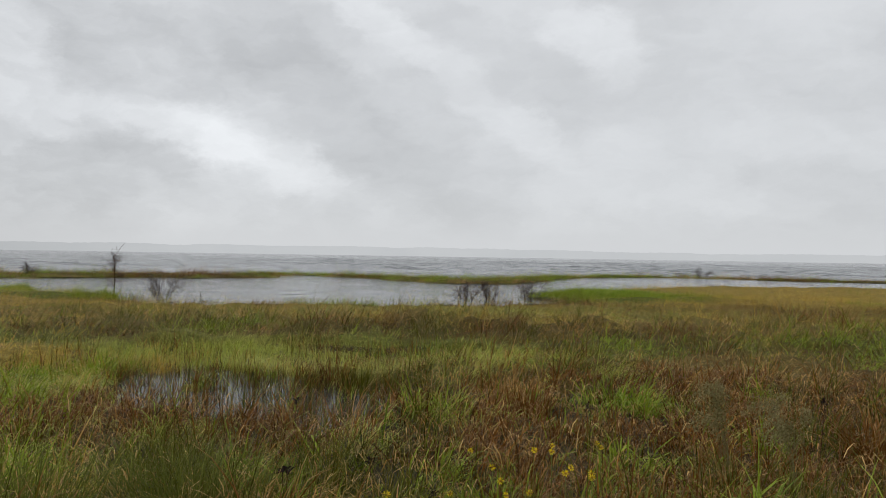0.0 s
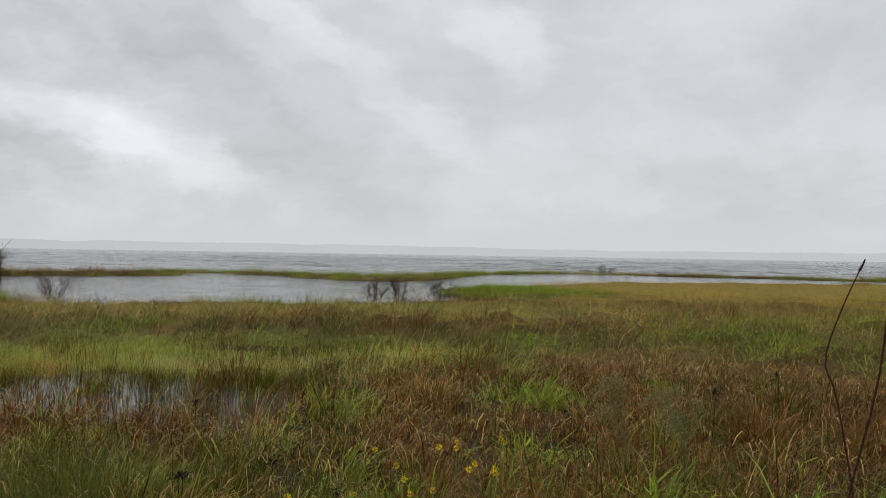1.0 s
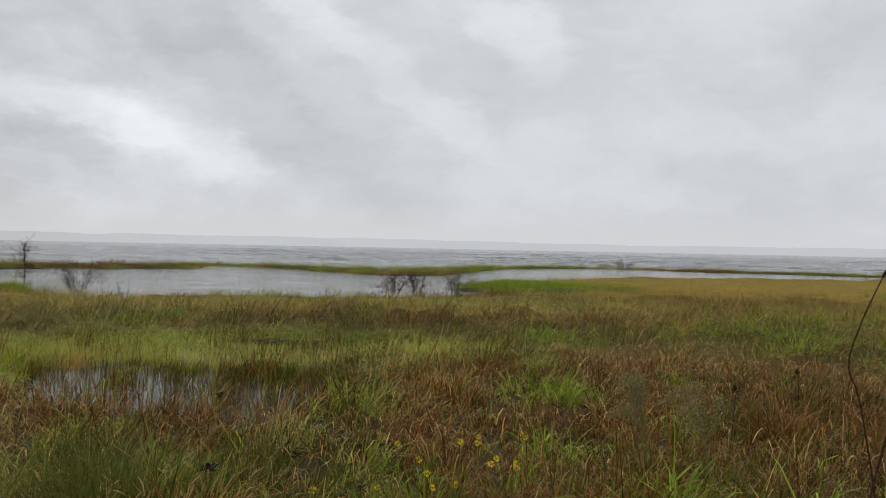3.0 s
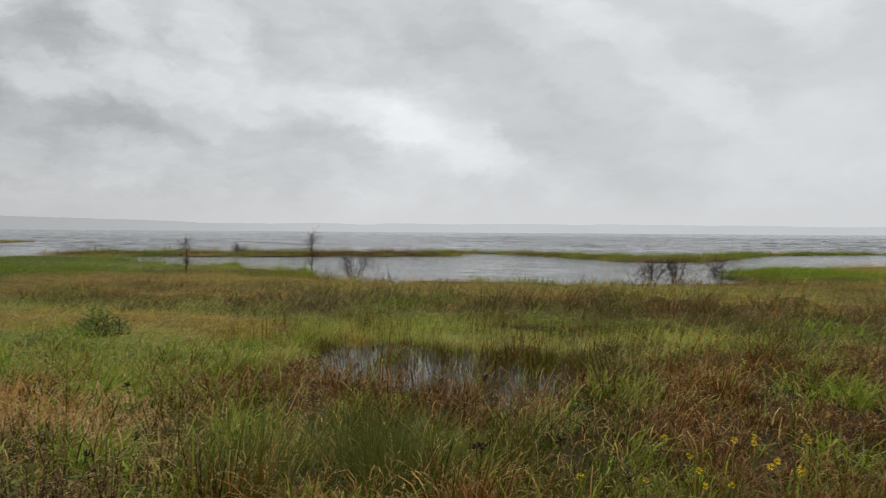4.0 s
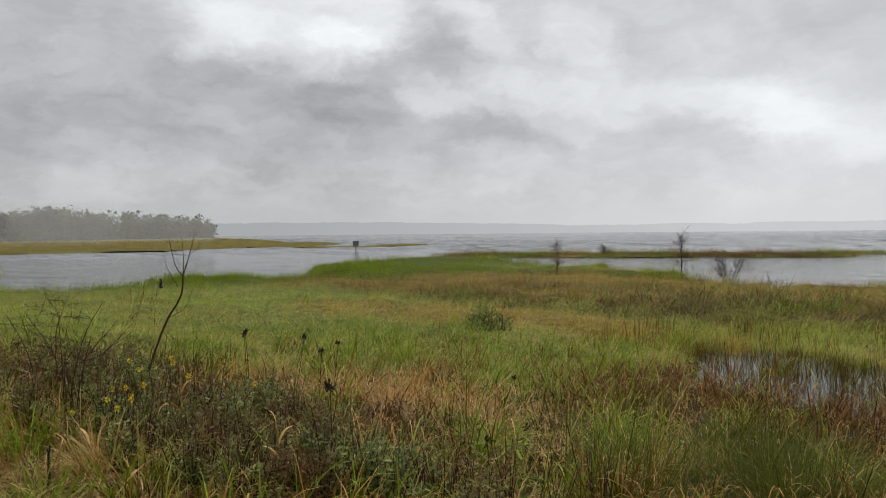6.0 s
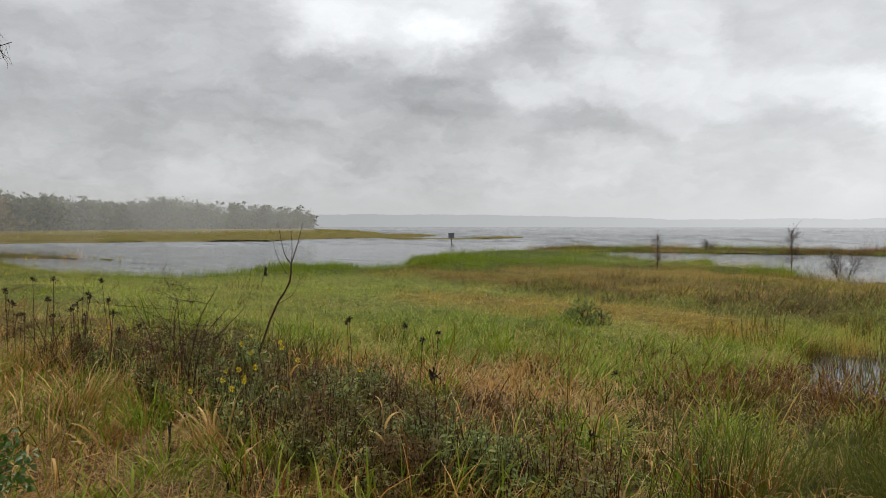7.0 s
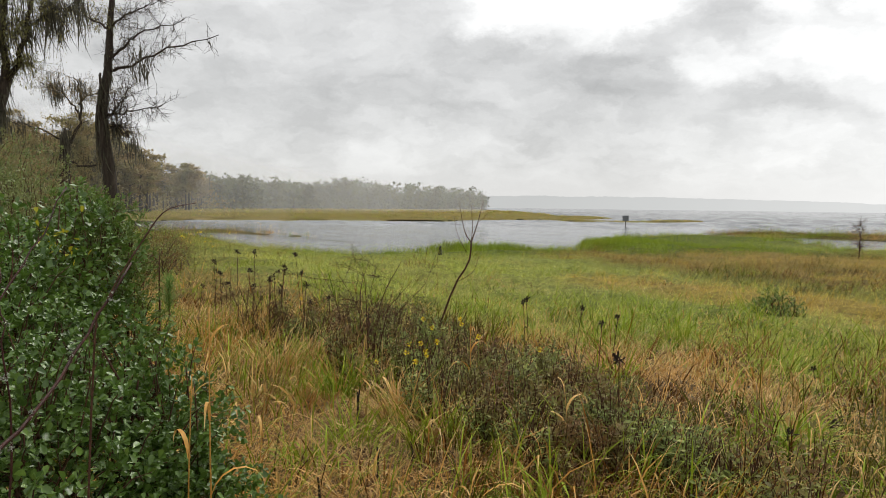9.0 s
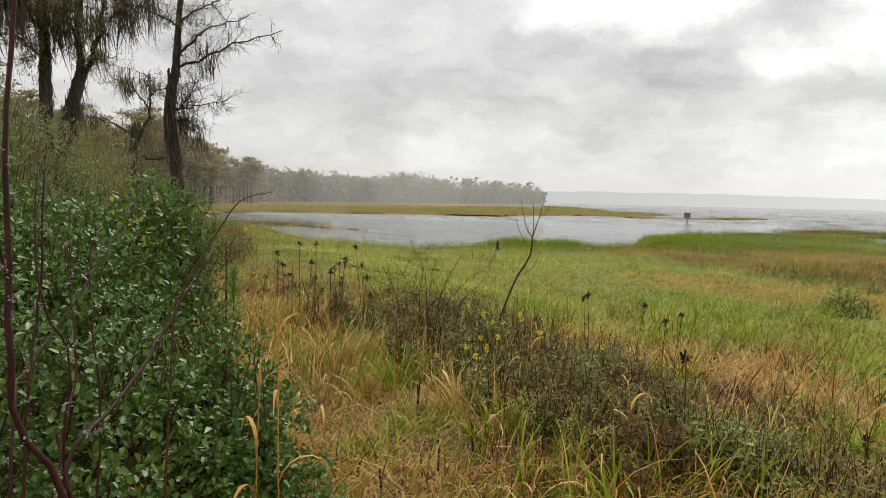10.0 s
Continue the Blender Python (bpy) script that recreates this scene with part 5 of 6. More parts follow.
def far_woods():
    """The wooded point across the bay: trunks and clumped crowns by the hundred."""
    gt, gc = Geo(), Geo()
    az_k, r_k = [57.75, 59, 62, 66, 70, 74, 78, 82], [690, 640, 560, 480, 410, 345, 300, 290]
    for j in range(740):
        az = 57.8 + 24 * rng.random() ** 0.85
        r = np.interp(az, az_k, r_k) * (1 + 0.30 * rng.random() ** 2)
        if j < 14:
            az, r = 57.7 + 1.3 * j / 14, 690 + 20 * rng.random()
        x, y = -math.sin(radians(az)) * r, math.cos(radians(az)) * r
        h = (9.5 + 9.5 * rng.random() ** 1.2) * (0.82 + 0.36 * float(lattice(az * 1.7, 0.0, 1.0, 87))) * (1.06 - 0.022 * max(az - 62, 0))
        tube(gt, [(x, y, -0.6), (x, y, h * 0.5), (x + 0.3, y, h * 0.9)], 0.24, 0.08, 3)
        n = 95
        lobes = np.stack([rng.normal(0, 2.3, 14), rng.normal(0, 2.3, 14), h * (0.03 + 0.90 * rng.random(14) ** 0.9)], -1)
        lobes[:, :2] *= (1.25 - 0.75 * lobes[:, 2:3] / h)
        at = np.array([x, y, 0]) + lobes[rng.integers(14, size=n)] + rng.normal(0, 1, (n, 3)) * np.array([1.1, 1.1, 0.5])
        leaves(gc, at, rng.normal(0, 1, (n, 3)), rng.uniform(0.9, 1.9, n), 0.9, small=True)
    woods = tagged(new("far_woods"), "dense grey-green cypress woods on a point, dim in rain", "woods", "", "stuff")
    part("trunk_mass", gt, M_FARBARK, woods, kind="stuff")
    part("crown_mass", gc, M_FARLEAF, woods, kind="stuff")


far_woods()


# ---- bushes on the bank ----
def bush(name, label, base, lobes, tips_n, per, leaf, mat, wide=0.5, stems=14, yellow=0, category="bush"):
    """A leafy bush: stems from the base, rosettes of leaves at the ends of shoots all over rounded lobes."""
    b = thing(name, label, category, base)
    lob = np.array(lobes, float)
    area = lob[:, 3] * lob[:, 4] + lob[:, 4] * lob[:, 5]
    pick = rng.choice(len(lob), tips_n, p=area / area.sum())
    d = unit(rng.normal(0, 1, (tips_n, 3)))
    depth = 1 - 0.45 * rng.random(tips_n) ** 1.6
    bump = 0.82 + 0.36 * lattice(d[:, 0] * 3 + pick, d[:, 1] * 3 + d[:, 2] * 2, 0.6, 61)
    tip = lob[pick, :3] + d * lob[pick, 3:6] * (depth * bump)[:, None] - np.array(base)
    ok = tip[:, 2] > 0.03
    tip, d = tip[ok], d[ok]
    n = len(tip)
    grow_way = unit(d + np.array([0.15, 0.05, 0.75]) + rng.normal(0, 0.35, (n, 3)))
    g = Geo()
    at = np.repeat(tip, per, 0) - np.repeat(grow_way, per, 0) * (rng.random((n * per, 1)) * leaf * 2.2)
    out = np.repeat(grow_way, per, 0) * 0.55 + unit(rng.normal(0, 1, (n * per, 3)))
    leaves(g, at, out, leaf * rng.uniform(0.65, 1.25, n * per), wide, small=leaf > 0.04)
    part("foliage", g, mat, b, "dense small leaves in tight rosettes", True, "stuff")
    if yellow:
        g = Geo()
        at = np.array([0.25, 0.46, 1.40]) + rng.normal(0, 1, (26, 3)) * np.array([0.08, 0.075, 0.05])
        leaves(g, at, rng.normal(0, 1, at.shape) + np.array([0, 0, 0.4]), leaf * 0.85, 0.7)
        part("yellowing_foliage", g, M_YOUNG, b, "a few yellowing leaves", kind="stuff")
    sg = Geo()
    for j in range(stems):
        t = tip[rng.integers(n)]
        root = np.array([rng.normal(0, 0.22), rng.normal(0, 0.22), 0.0]) + (t * np.array([0.35, 0.35, 0]))
        tube(sg, curve([root, root * 0.5 + t * 0.5 + rng.normal(0, 0.06, 3), t], 8), 0.014, 0.004, 5)
    for t, w in zip(tip[::5], grow_way[::5]):
        tube(sg, [t - w * leaf * 5 - np.array([0, 0, leaf * 2]), t - w * leaf * 2, t], 0.004, 0.002, 3)
    part("stem_work", sg, M_STEM, b, "thin brown stems", kind="stuff")
    return b


bush("groundsel_bush", "dense dark green bush with small glossy wet leaves", (-3.9, -0.2, 0.0),
     [(-3.75, 0.05, 0.42, 0.62, 0.50, 0.46), (-3.35, -0.25, 0.62, 0.7, 0.55, 0.55), (-4.05, 0.1, 0.80, 0.45, 0.36, 0.36), (-4.2, -0.5, 0.95, 0.8, 0.6, 0.6), (-3.3, -0.7, 0.75, 0.8, 0.6, 0.7), (-3.6, 0.38, 0.24, 0.46, 0.36, 0.32), (-3.95, 0.36, 0.5, 0.4, 0.3, 0.4), (-3.72, 0.36, 0.62, 0.38, 0.24, 0.42), (-3.5, 0.34, 0.35, 0.38, 0.26, 0.38), (-3.6, 0.58, 0.24, 0.44, 0.28, 0.30), (-3.85, 0.46, 0.52, 0.36, 0.26, 0.34)],
     4600, 7, 0.034, M_BUSH, 0.62, 26, 0)
bush("groundsel_bush", "tall dark green bush with glossy leaves, some yellowing", (-5.2, -0.45, 0.0),
     [(-5.2, -0.35, 1.15, 0.7, 0.55, 0.42), (-5.0, -0.9, 1.0, 0.9, 0.7, 0.75), (-5.4, -0.15, 0.72, 0.7, 0.42, 0.6), (-5.9, -0.7, 1.24, 0.7, 0.7, 0.42), (-5.75, 0.12, 1.18, 0.6, 0.42, 0.55), (-5.6, 0.22, 0.6, 0.5, 0.34, 0.5)],
     3300, 7, 0.046, M_BUSH, 0.6, 22, 5)
bush("wax_myrtle", "large grey-green wax myrtle with fine twiggy leaves", (-11.5, -1.4, 0.0),
     [(-10.3, -0.05, 1.15, 1.3, 0.75, 0.95), (-11.6, -0.1, 1.5, 1.2, 0.7, 1.0), (-11.5, -1.2, 1.75, 1.8, 1.1, 1.1), (-13.0, -2.2, 2.0, 2.0, 1.6, 1.2), (-11.0, -2.6, 1.8, 2.0, 1.4, 1.6), (-12.6, -0.7, 1.5, 1.5, 0.75, 1.1), (-12.4, -2.4, 2.2, 1.6, 1.5, 1.1)],
     9500, 7, 0.050, M_MYRTLE, 0.36, 60)
bush("wax_myrtle", "olive green wax myrtle at the edge of the wood", (-16.5, -2.2, 0.0),
     [(-16.0, -1.2, 1.4, 1.8, 1.1, 1.3), (-17.5, -2.6, 2.2, 2.2, 1.8, 1.8), (-15.0, -3.6, 2.3, 2.2, 1.8, 1.9), (-18.5, -0.7, 1.2, 1.5, 0.9, 1.1)],
     3600, 7, 0.070, M_MYRTLE, 0.4, 40)
bush("young_wax_myrtle", "young light green wax myrtle beside the dark bushes", (-6.3, 0.3, 0.0),
     [(-6.1, 0.32, 1.2, 0.5, 0.34, 0.50), (-5.9, 0.42, 0.7, 0.5, 0.34, 0.5), (-6.6, 0.2, 1.35, 0.5, 0.34, 0.42)], 1700, 8, 0.034, M_LIGHT, 0.42, 24)
bush("marsh_shrub", "leafy green shrub standing above the marsh grass", (-9.34, 11.8, -0.42),
     [(-9.34, 11.8, -0.08, 0.34, 0.34, 0.40), (-9.05, 11.9, -0.2, 0.3, 0.3, 0.3), (-9.6, 11.75, -0.22, 0.28, 0.3, 0.28)], 280, 6, 0.075, M_LIGHT, 0.28, 16)
bush("shore_shrub", "low twiggy brown-green shrub on the bank", (-17.5, 2.4, 0.0),
     [(-17.5, 2.3, 0.45, 1.3, 0.7, 0.5), (-19.5, 2.6, 0.5, 1.4, 0.7, 0.55), (-21.5, 3.2, 0.4, 1.3, 0.7, 0.45)], 1100, 6, 0.06, M_WEED, 0.4, 50)
bush("wood_edge_shrub", "brownish undergrowth in front of the cypress trees", (-24, -1.5, 0.0),
     [(-23.5, 0.6, 1.0, 1.5, 1.0, 1.0), (-25, -1.5, 1.6, 2.2, 1.8, 1.6), (-28, -1.0, 1.8, 2.6, 2.0, 1.9), (-27.5, 0.6, 1.1, 1.6, 0.9, 1.1), (-33, -1, 2.2, 3, 2.4, 2.4)], 3000, 7, 0.10, M_CYPRESS, 0.4, 40)


def pine(base, high):
    p = thing("pine_seedling", "small bright green pine seedling with long needles", "pine", base, "pine seedlings")
    g = Geo()
    tube(g, [(0, 0, 0), (0.01, 0, high * 0.5), (0, 0, high * 0.92)], 0.009, 0.004, 5)
    part("stem", g, M_STEM, p)
    g = Geo()
    n = 700
    f = rng.random(n) ** 0.6
    at = np.stack([rng.normal(0, 0.012, n), rng.normal(0, 0.012, n), high * (0.35 + 0.6 * f)], -1)
    a = rng.random(n) * 6.283
    blades(g, at, rng.uniform(0.12, 0.26, n), np.full(n, 0.0035), a, rng.uniform(0.2, 1.7, n), rng.uniform(0, 0.4, n), 3, rng.random(n))
    part("needle_brush", g, M_PINE, p, kind="stuff")
    return p


pine((-8.97, 1.22, 0.0), 0.80)
pine((-7.84, 0.66, 0.0), 1.42)
pine((-9.37, 0.40, 0.0), 1.72)


# ---- bare shrubs, saplings, stems ----
def bare_shrub(name, label, base, high, wide, stems, group="", fine=26, mat=None, thick=0.0022):
    s = thing(name, label, "shrub", base, group)
    g, tips, small = Geo(), [], []
    for j in range(stems):
        a = rng.random() * 6.283
        q = math.sqrt(rng.random())
        end = np.array([math.cos(a) * wide * q, math.sin(a) * wide * q, high * (1 - 0.4 * q * q) * rng.uniform(0.6, 1)])
        line = curve([end * np.array([0.25, 0.25, 0]) + np.array([0, 0, -0.1]), end * np.array([0.5, 0.5, 0.5]) + rng.normal(0, 0.04 * high, 3), end], 9)
        gs = Geo()
        tube(gs, line, thick * 3.5, thick * 1.5, 5, 0.1)
        part("stem", gs, mat or M_STEM, s)
        twigs(g, line, fine // stems + 3, high * 0.5, -0.02, thick * 1.4, tips, 0.3, 1.6, 0.1)
    for line in list(tips):
        twigs(g, line, 4, high * 0.18, 0.0, thick, small, 0.3, 0.9, 0.2, 4)
    part("branchlet_spray", g, mat or M_STEM, s, "fine dark bare twigs", kind="stuff")
    return s


B_GROUP = "bare shrubs by the water"
for (x, y), h, w, k in zip([(-11.3, 30.4), (-10.0, 31.0), (0.9, 31.2), (1.9, 31.0), (3.6, 31.6), (28, 75.6), (25, 76.4), (30, 87), (45, 63), (48.5, 61.6), (51, 63), (36, 62), (-33, 60)],
                           [1.45, 1.0, 1.25, 1.1, 1.2, 1.3, 1.0, 1.1, 1.3, 1.5, 1.2, 0.9, 1.0], [0.75, 0.55, 0.8, 0.6, 0.8, 0.9, 0.8, 1.0, 0.9, 1.0, 0.9, 0.7, 0.8], [6, 4, 6, 5, 5, 5, 4, 5, 5, 6, 5, 4, 5]):
    bare_shrub("bare_shrub", "leafless dark twiggy shrub standing at the water's edge", (x, y, float(ground_z(x, y))), h * 1.1, w * 1.5, k + 2, B_GROUP, 90, M_TWIG, 0.0042 if y < 40 else 0.0065)


def dead_sapling(base, high):
    s = thing("dead_sapling", "slim dead sapling with short twigs above the marsh grass", "sapling", base, "dead saplings in the marsh")
    g = Geo()
    line = curve([(0, 0, -0.1), (0.02, 0.0, high * 0.5), (-0.02, 0.01, high)], 12)
    tube(g, line, 0.024, 0.008, 6, 0.1)
    part("stem", g, M_STEM, s)
    g, tips, small = Geo(), [], []
    twigs(g, line, 60, high * 0.34, 0.0, 0.009, tips, 0.3, 1.7, 0.0)
    for li in list(tips):
        twigs(g, li, 4, high * 0.12, 0.0, 0.005, small, 0.3, 0.9, 0.2, 4)
    part("branchlet_spray", g, M_STEM, s, kind="stuff")


for x, y, h in ((-19.27, 30.27, 1.62), (-14.58, 33.47, 1.95)):
    dead_sapling((x, y, float(ground_z(x, y))), h)


def stem_line(g, pts, r0, r1, n=16, sides=6, wobble=0.0):
    line = curve(pts, n)
    if wobble:
        line[1:] += rng.normal(0, wobble, (n - 1, 3))
    tube(g, line, r0, r1, sides, 0.12)
    return line


# forked dead sapling on the bank
b0 = (-7.0, 3.42, 0.0)
sap = thing("forked_sapling", "leaning dead sapling, forked at the top, dark bare bark", "sapling", b0)
for pts, r0, r1 in (([(-7.0, 3.42, 0.0), (-6.97, 3.47, 0.3), (-6.89, 3.62, 0.8), (-6.81, 3.74, 1.05), (-6.80, 3.76, 1.25)], 0.020, 0.013),
                    ([(-6.80, 3.76, 1.25), (-6.83, 3.70, 1.36), (-6.87, 3.65, 1.66)], 0.010, 0.003), ([(-6.80, 3.76, 1.22), (-6.80, 3.77, 1.4), (-6.81, 3.76, 1.63)], 0.009, 0.003),
                    ([(-6.80, 3.76, 1.25), (-6.78, 3.82, 1.45), (-6.75, 3.87, 1.68)], 0.011, 0.003), ([(-6.78, 3.82, 1.45), (-6.76, 3.88, 1.50), (-6.74, 3.92, 1.56)], 0.005, 0.002),
                    ([(-6.87, 3.64, 0.85), (-6.80, 3.78, 0.95), (-6.77, 3.84, 1.12)], 0.006, 0.002), ([(-6.82, 3.72, 1.15), (-6.86, 3.64, 1.32), (-6.88, 3.6, 1.5)], 0.006, 0.002)):
    g = Geo()
    stem_line(g, rel(pts, b0), r0 * 0.62, r1 * 0.7, 10)
    part("branch", g, M_STEM, sap, "", True)

bare_shrub("dog_fennel", "dark twiggy half-bare weed with thin spreading branches", (-7.75, 2.95, 0.0), 1.45, 0.8, 6, "tall weeds on the bank", 30, None, 0.0017)
bare_shrub("dog_fennel", "dark twiggy half-bare weed with thin spreading branches", (-6.7, 2.62, 0.0), 1.0, 0.4, 5, "tall weeds on the bank", 30, None, 0.0018)
bare_shrub("dog_fennel", "thin dry weed with dark bare side shoots", (-8.9, 2.1, 0.0), 1.0, 0.35, 5, "tall weeds on the bank", 30, None, 0.0017)

# dead branching stem close to the lookout
b1 = (1.10, 1.66, 0.0)
dead = thing("dead_weed_stalk", "tall dark dead weed stalk with whip-like curved side stems", "dead stalk", b1)
for pts, r0, r1 in (([(1.10, 1.66, 0.0), (1.10, 1.64, 0.6), (1.14, 1.61, 1.03), (1.19, 1.57, 1.34), (1.20, 1.56, 1.49), (1.23, 1.54, 1.62)], 0.0085, 0.0042),
                    ([(1.23, 1.54, 1.62), (1.25, 1.52, 1.71), (1.30, 1.48, 1.84), (1.36, 1.44, 1.97)], 0.0036, 0.0014), ([(1.22, 1.545, 1.58), (1.26, 1.51, 1.72), (1.33, 1.46, 1.83), (1.42, 1.40, 1.93)], 0.0032, 0.0014),
                    ([(1.23, 1.54, 1.62), (1.205, 1.555, 1.68), (1.195, 1.56, 1.76), (1.215, 1.545, 1.80), (1.28, 1.50, 1.82), (1.36, 1.45, 1.82)], 0.0026, 0.0012),
                    ([(1.23, 1.54, 1.62), (1.30, 1.49, 1.66), (1.40, 1.42, 1.72)], 0.0028, 0.0012), ([(1.20, 1.56, 1.50), (1.28, 1.50, 1.57), (1.40, 1.43, 1.66)], 0.0030, 0.0012),
                    ([(1.20, 1.56, 1.45), (1.29, 1.50, 1.50), (1.42, 1.42, 1.60)], 0.0030, 0.0012), ([(1.20, 1.56, 1.50), (1.215, 1.55, 1.60), (1.235, 1.53, 1.70)], 0.0024, 0.0012),
                    ([(1.12, 1.63, 0.85), (1.22, 1.56, 1.0), (1.36, 1.46, 1.15)], 0.003, 0.0012), ([(1.13, 1.62, 0.95), (1.20, 1.57, 1.12), (1.27, 1.52, 1.22)], 0.0028, 0.0012)):
    g = Geo()
    stem_line(g, rel(pts, b1), r0 * 0.44, r1 * 0.5, 14, 5, 0.0012)
    part("branch", g, M_STEM, dead, "", True)
b2 = (1.09, 1.50, 0.0)
dead2 = thing("dead_weed_stalk", "thin dead weed stalk with a dark bud on top", "dead stalk", b2)
g = Geo()
stem_line(g, rel([(1.09, 1.50, 0.0), (1.10, 1.50, 0.9), (1.07, 1.53, 1.28), (1.05, 1.55, 1.38), (1.065, 1.53, 1.48), (1.10, 1.51, 1.585)], b2), 0.0026, 0.0014, 18, 5)
part("stem", g, M_STEM, dead2, "", True)
g = Geo()
stem_line(g, rel([(1.098, 1.511, 1.58), (1.103, 1.508, 1.592), (1.107, 1.505, 1.605)], b2), 0.0032, 0.0012, 6, 6)
part("bud", g, M_SEED, dead2)

# red-barked bare shrub close to the lookout
b3 = (-1.55, -0.22, 0.0)
red = thing("red_stemmed_shrub", "bare red-brown stems with patches of pale lichen", "shrub", b3)
for pts, r0, r1 in (([(-1.57, -0.16, 0.0), (-1.56, -0.2, 0.8), (-1.54, -0.23, 1.16), (-1.53, -0.29, 1.27), (-1.53, -0.30, 1.40), (-1.53, -0.30, 1.53), (-1.53, -0.30, 1.69), (-1.53, -0.29, 1.86), (-1.52, -0.3, 2.1)], 0.014, 0.006),
                    ([(-1.55, -0.22, 1.12), (-1.56, -0.23, 1.22), (-1.64, -0.17, 1.265), (-1.78, -0.08, 1.365), (-1.87, 0.01, 1.49)], 0.009, 0.0045),
                    ([(-1.58, -0.24, 1.0), (-1.59, -0.24, 1.22), (-1.59, -0.23, 1.35), (-1.60, -0.27, 1.45), (-1.64, -0.27, 1.63)], 0.006, 0.003),
                    ([(-1.53, -0.30, 1.45), (-1.54, -0.315, 1.56), (-1.55, -0.33, 1.75)], 0.006, 0.003), ([(-1.60, -0.20, 1.0), (-1.64, -0.19, 1.22), (-1.66, -0.2, 1.4), (-1.70, -0.2, 1.5)], 0.005, 0.002),
                    ([(-1.70, -0.32, 0.6), (-1.83, -0.325, 1.19), (-1.95, -0.30, 1.28), (-2.08, -0.21, 1.41), (-2.19, -0.14, 1.52), (-2.28, -0.08, 1.64)], 0.008, 0.003),
                    ([(-1.66, -0.26, 0.7), (-1.76, -0.25, 1.135), (-1.85, -0.23, 1.25), (-1.87, -0.23, 1.37), (-1.90, -0.24, 1.47), (-1.94, -0.25, 1.53)], 0.005, 0.0025),
                    ([(-1.66, -0.32, 0.7), (-1.72, -0.30, 1.18), (-1.76, -0.29, 1.32), (-1.78, -0.28, 1.43), (-1.79, -0.27, 1.63)], 0.007, 0.004)):
    g = Geo()
    line = stem_line(g, rel(pts, b3), r0 * 0.44, r1 * 0.44, 18, 7, 0.002)
    br = part("branch", g, M_RED, red, "", True)
    g = Geo()
    for q in line[::3]:
        c = q + rng.normal(0, 0.002, 3)
        leaves(g, np.repeat([c], 16, 0) + rng.normal(0, 0.0035, (16, 3)), rng.normal(0, 1, (16, 3)), rng.uniform(0.003, 0.006, 16), 0.9, 0.6)
    part("lichen", g, M_LICHEN, br, "pale green-grey lichen", kind="stuff")
b4 = (-2.28, -0.05, 0.0)
crook = thing("bent_dead_stem", "bent dead stem with a dark tip rising from the bush", "dead stem", b4)
g = Geo()
stem_line(g, rel([(-2.26, -0.08, 0.0), (-2.28, -0.03, 1.2), (-2.30, 0.0, 1.36), (-2.36, 0.10, 1.52), (-2.36, 0.15, 1.585), (-2.34, 0.22, 1.605)], b4), 0.0028, 0.0014, 18, 6)
part("stem", g, M_STEM, crook, "", True)


# ---- weeds, flowers, seed heads ----
def weed(seed_h, leafy, dark):
    w = thing("leafy_weed", "dark-stemmed weed with narrow dull green leaves", "weed", (0, 0, -40), "weeds along the bank")
    g, lg = Geo(), Geo()
    lines = []
    for j in range(8):
        a = rng.random() * 6.283
        top = np.array([math.cos(a) * 0.20 * rng.random(), math.sin(a) * 0.16 * rng.random(), seed_h * rng.uniform(0.75, 1.05)])
        line = curve([(rng.normal(0, 0.03), rng.normal(0, 0.03), -0.03), top * 0.5 + rng.normal(0, 0.02, 3), top], 9)
        gs = Geo()
        tube(gs, line, 0.0042, 0.0018, 5)
        part("stem", gs, M_STEM, w)
        lines.append(line)
    n = leafy
    at = on_lines(lines, n, 0.28)
    out = rng.normal(0, 1, (n, 3)) * np.array([1, 1, 0.5]) + np.array([0, 0, 0.35])
    at = at + unit(out) * 0.01
    leaves(lg, at, out, rng.uniform(0.028, 0.056, n), 0.30 if not dark else 0.42, small=True)
    part("foliage", lg, M_WEED, w, kind="stuff")
    return w


WEEDS = [weed(0.38, 280, 0), weed(0.46, 310, 0), weed(0.32, 190, 1), weed(0.46, 120, 1), weed(0.44, 14, 0), weed(0.34, 24, 0)]
n_w = 0
for j in range(2600):
    x, y = rng.uniform(-9.5, -2.9), rng.uniform(2.0, 5.2)
    centre = 3.45 + 0.06 * (x + 5)
    if abs(y - centre) > 0.85 * (0.6 + 0.8 * lattice(x, y, 0.9, 71)) or lattice(x, y, 0.5, 72) < 0.3 or n_w >= 260 or (x > -4.6 and y > 3.55 - 0.25 * (x + 4.6)):
        continue
    copy_thing(WEEDS[n_w % 6], pose(x, y, float(ground_z(x, y)), 0, 0, rng.random() * 360) @ Matrix.Scale(rng.uniform(0.75, 1.15), 4))
    n_w += 1
for j in range(90):
    x, y = rng.normal(-3.9, 0.75), rng.normal(3.15, 0.42)
    if lattice(x, y, 0.5, 73) < 0.3 or y < 2.2:
        continue
    copy_thing(WEEDS[(0, 2, 3, 4, 5)[j % 5]], pose(x, y, float(ground_z(x, y)), 0, 0, rng.random() * 360) @ Matrix.Scale(rng.uniform(0.75, 1.1), 4))
for k in WEEDS:
    for o in (*k.children_recursive, k):
        bpy.data.objects.remove(o)


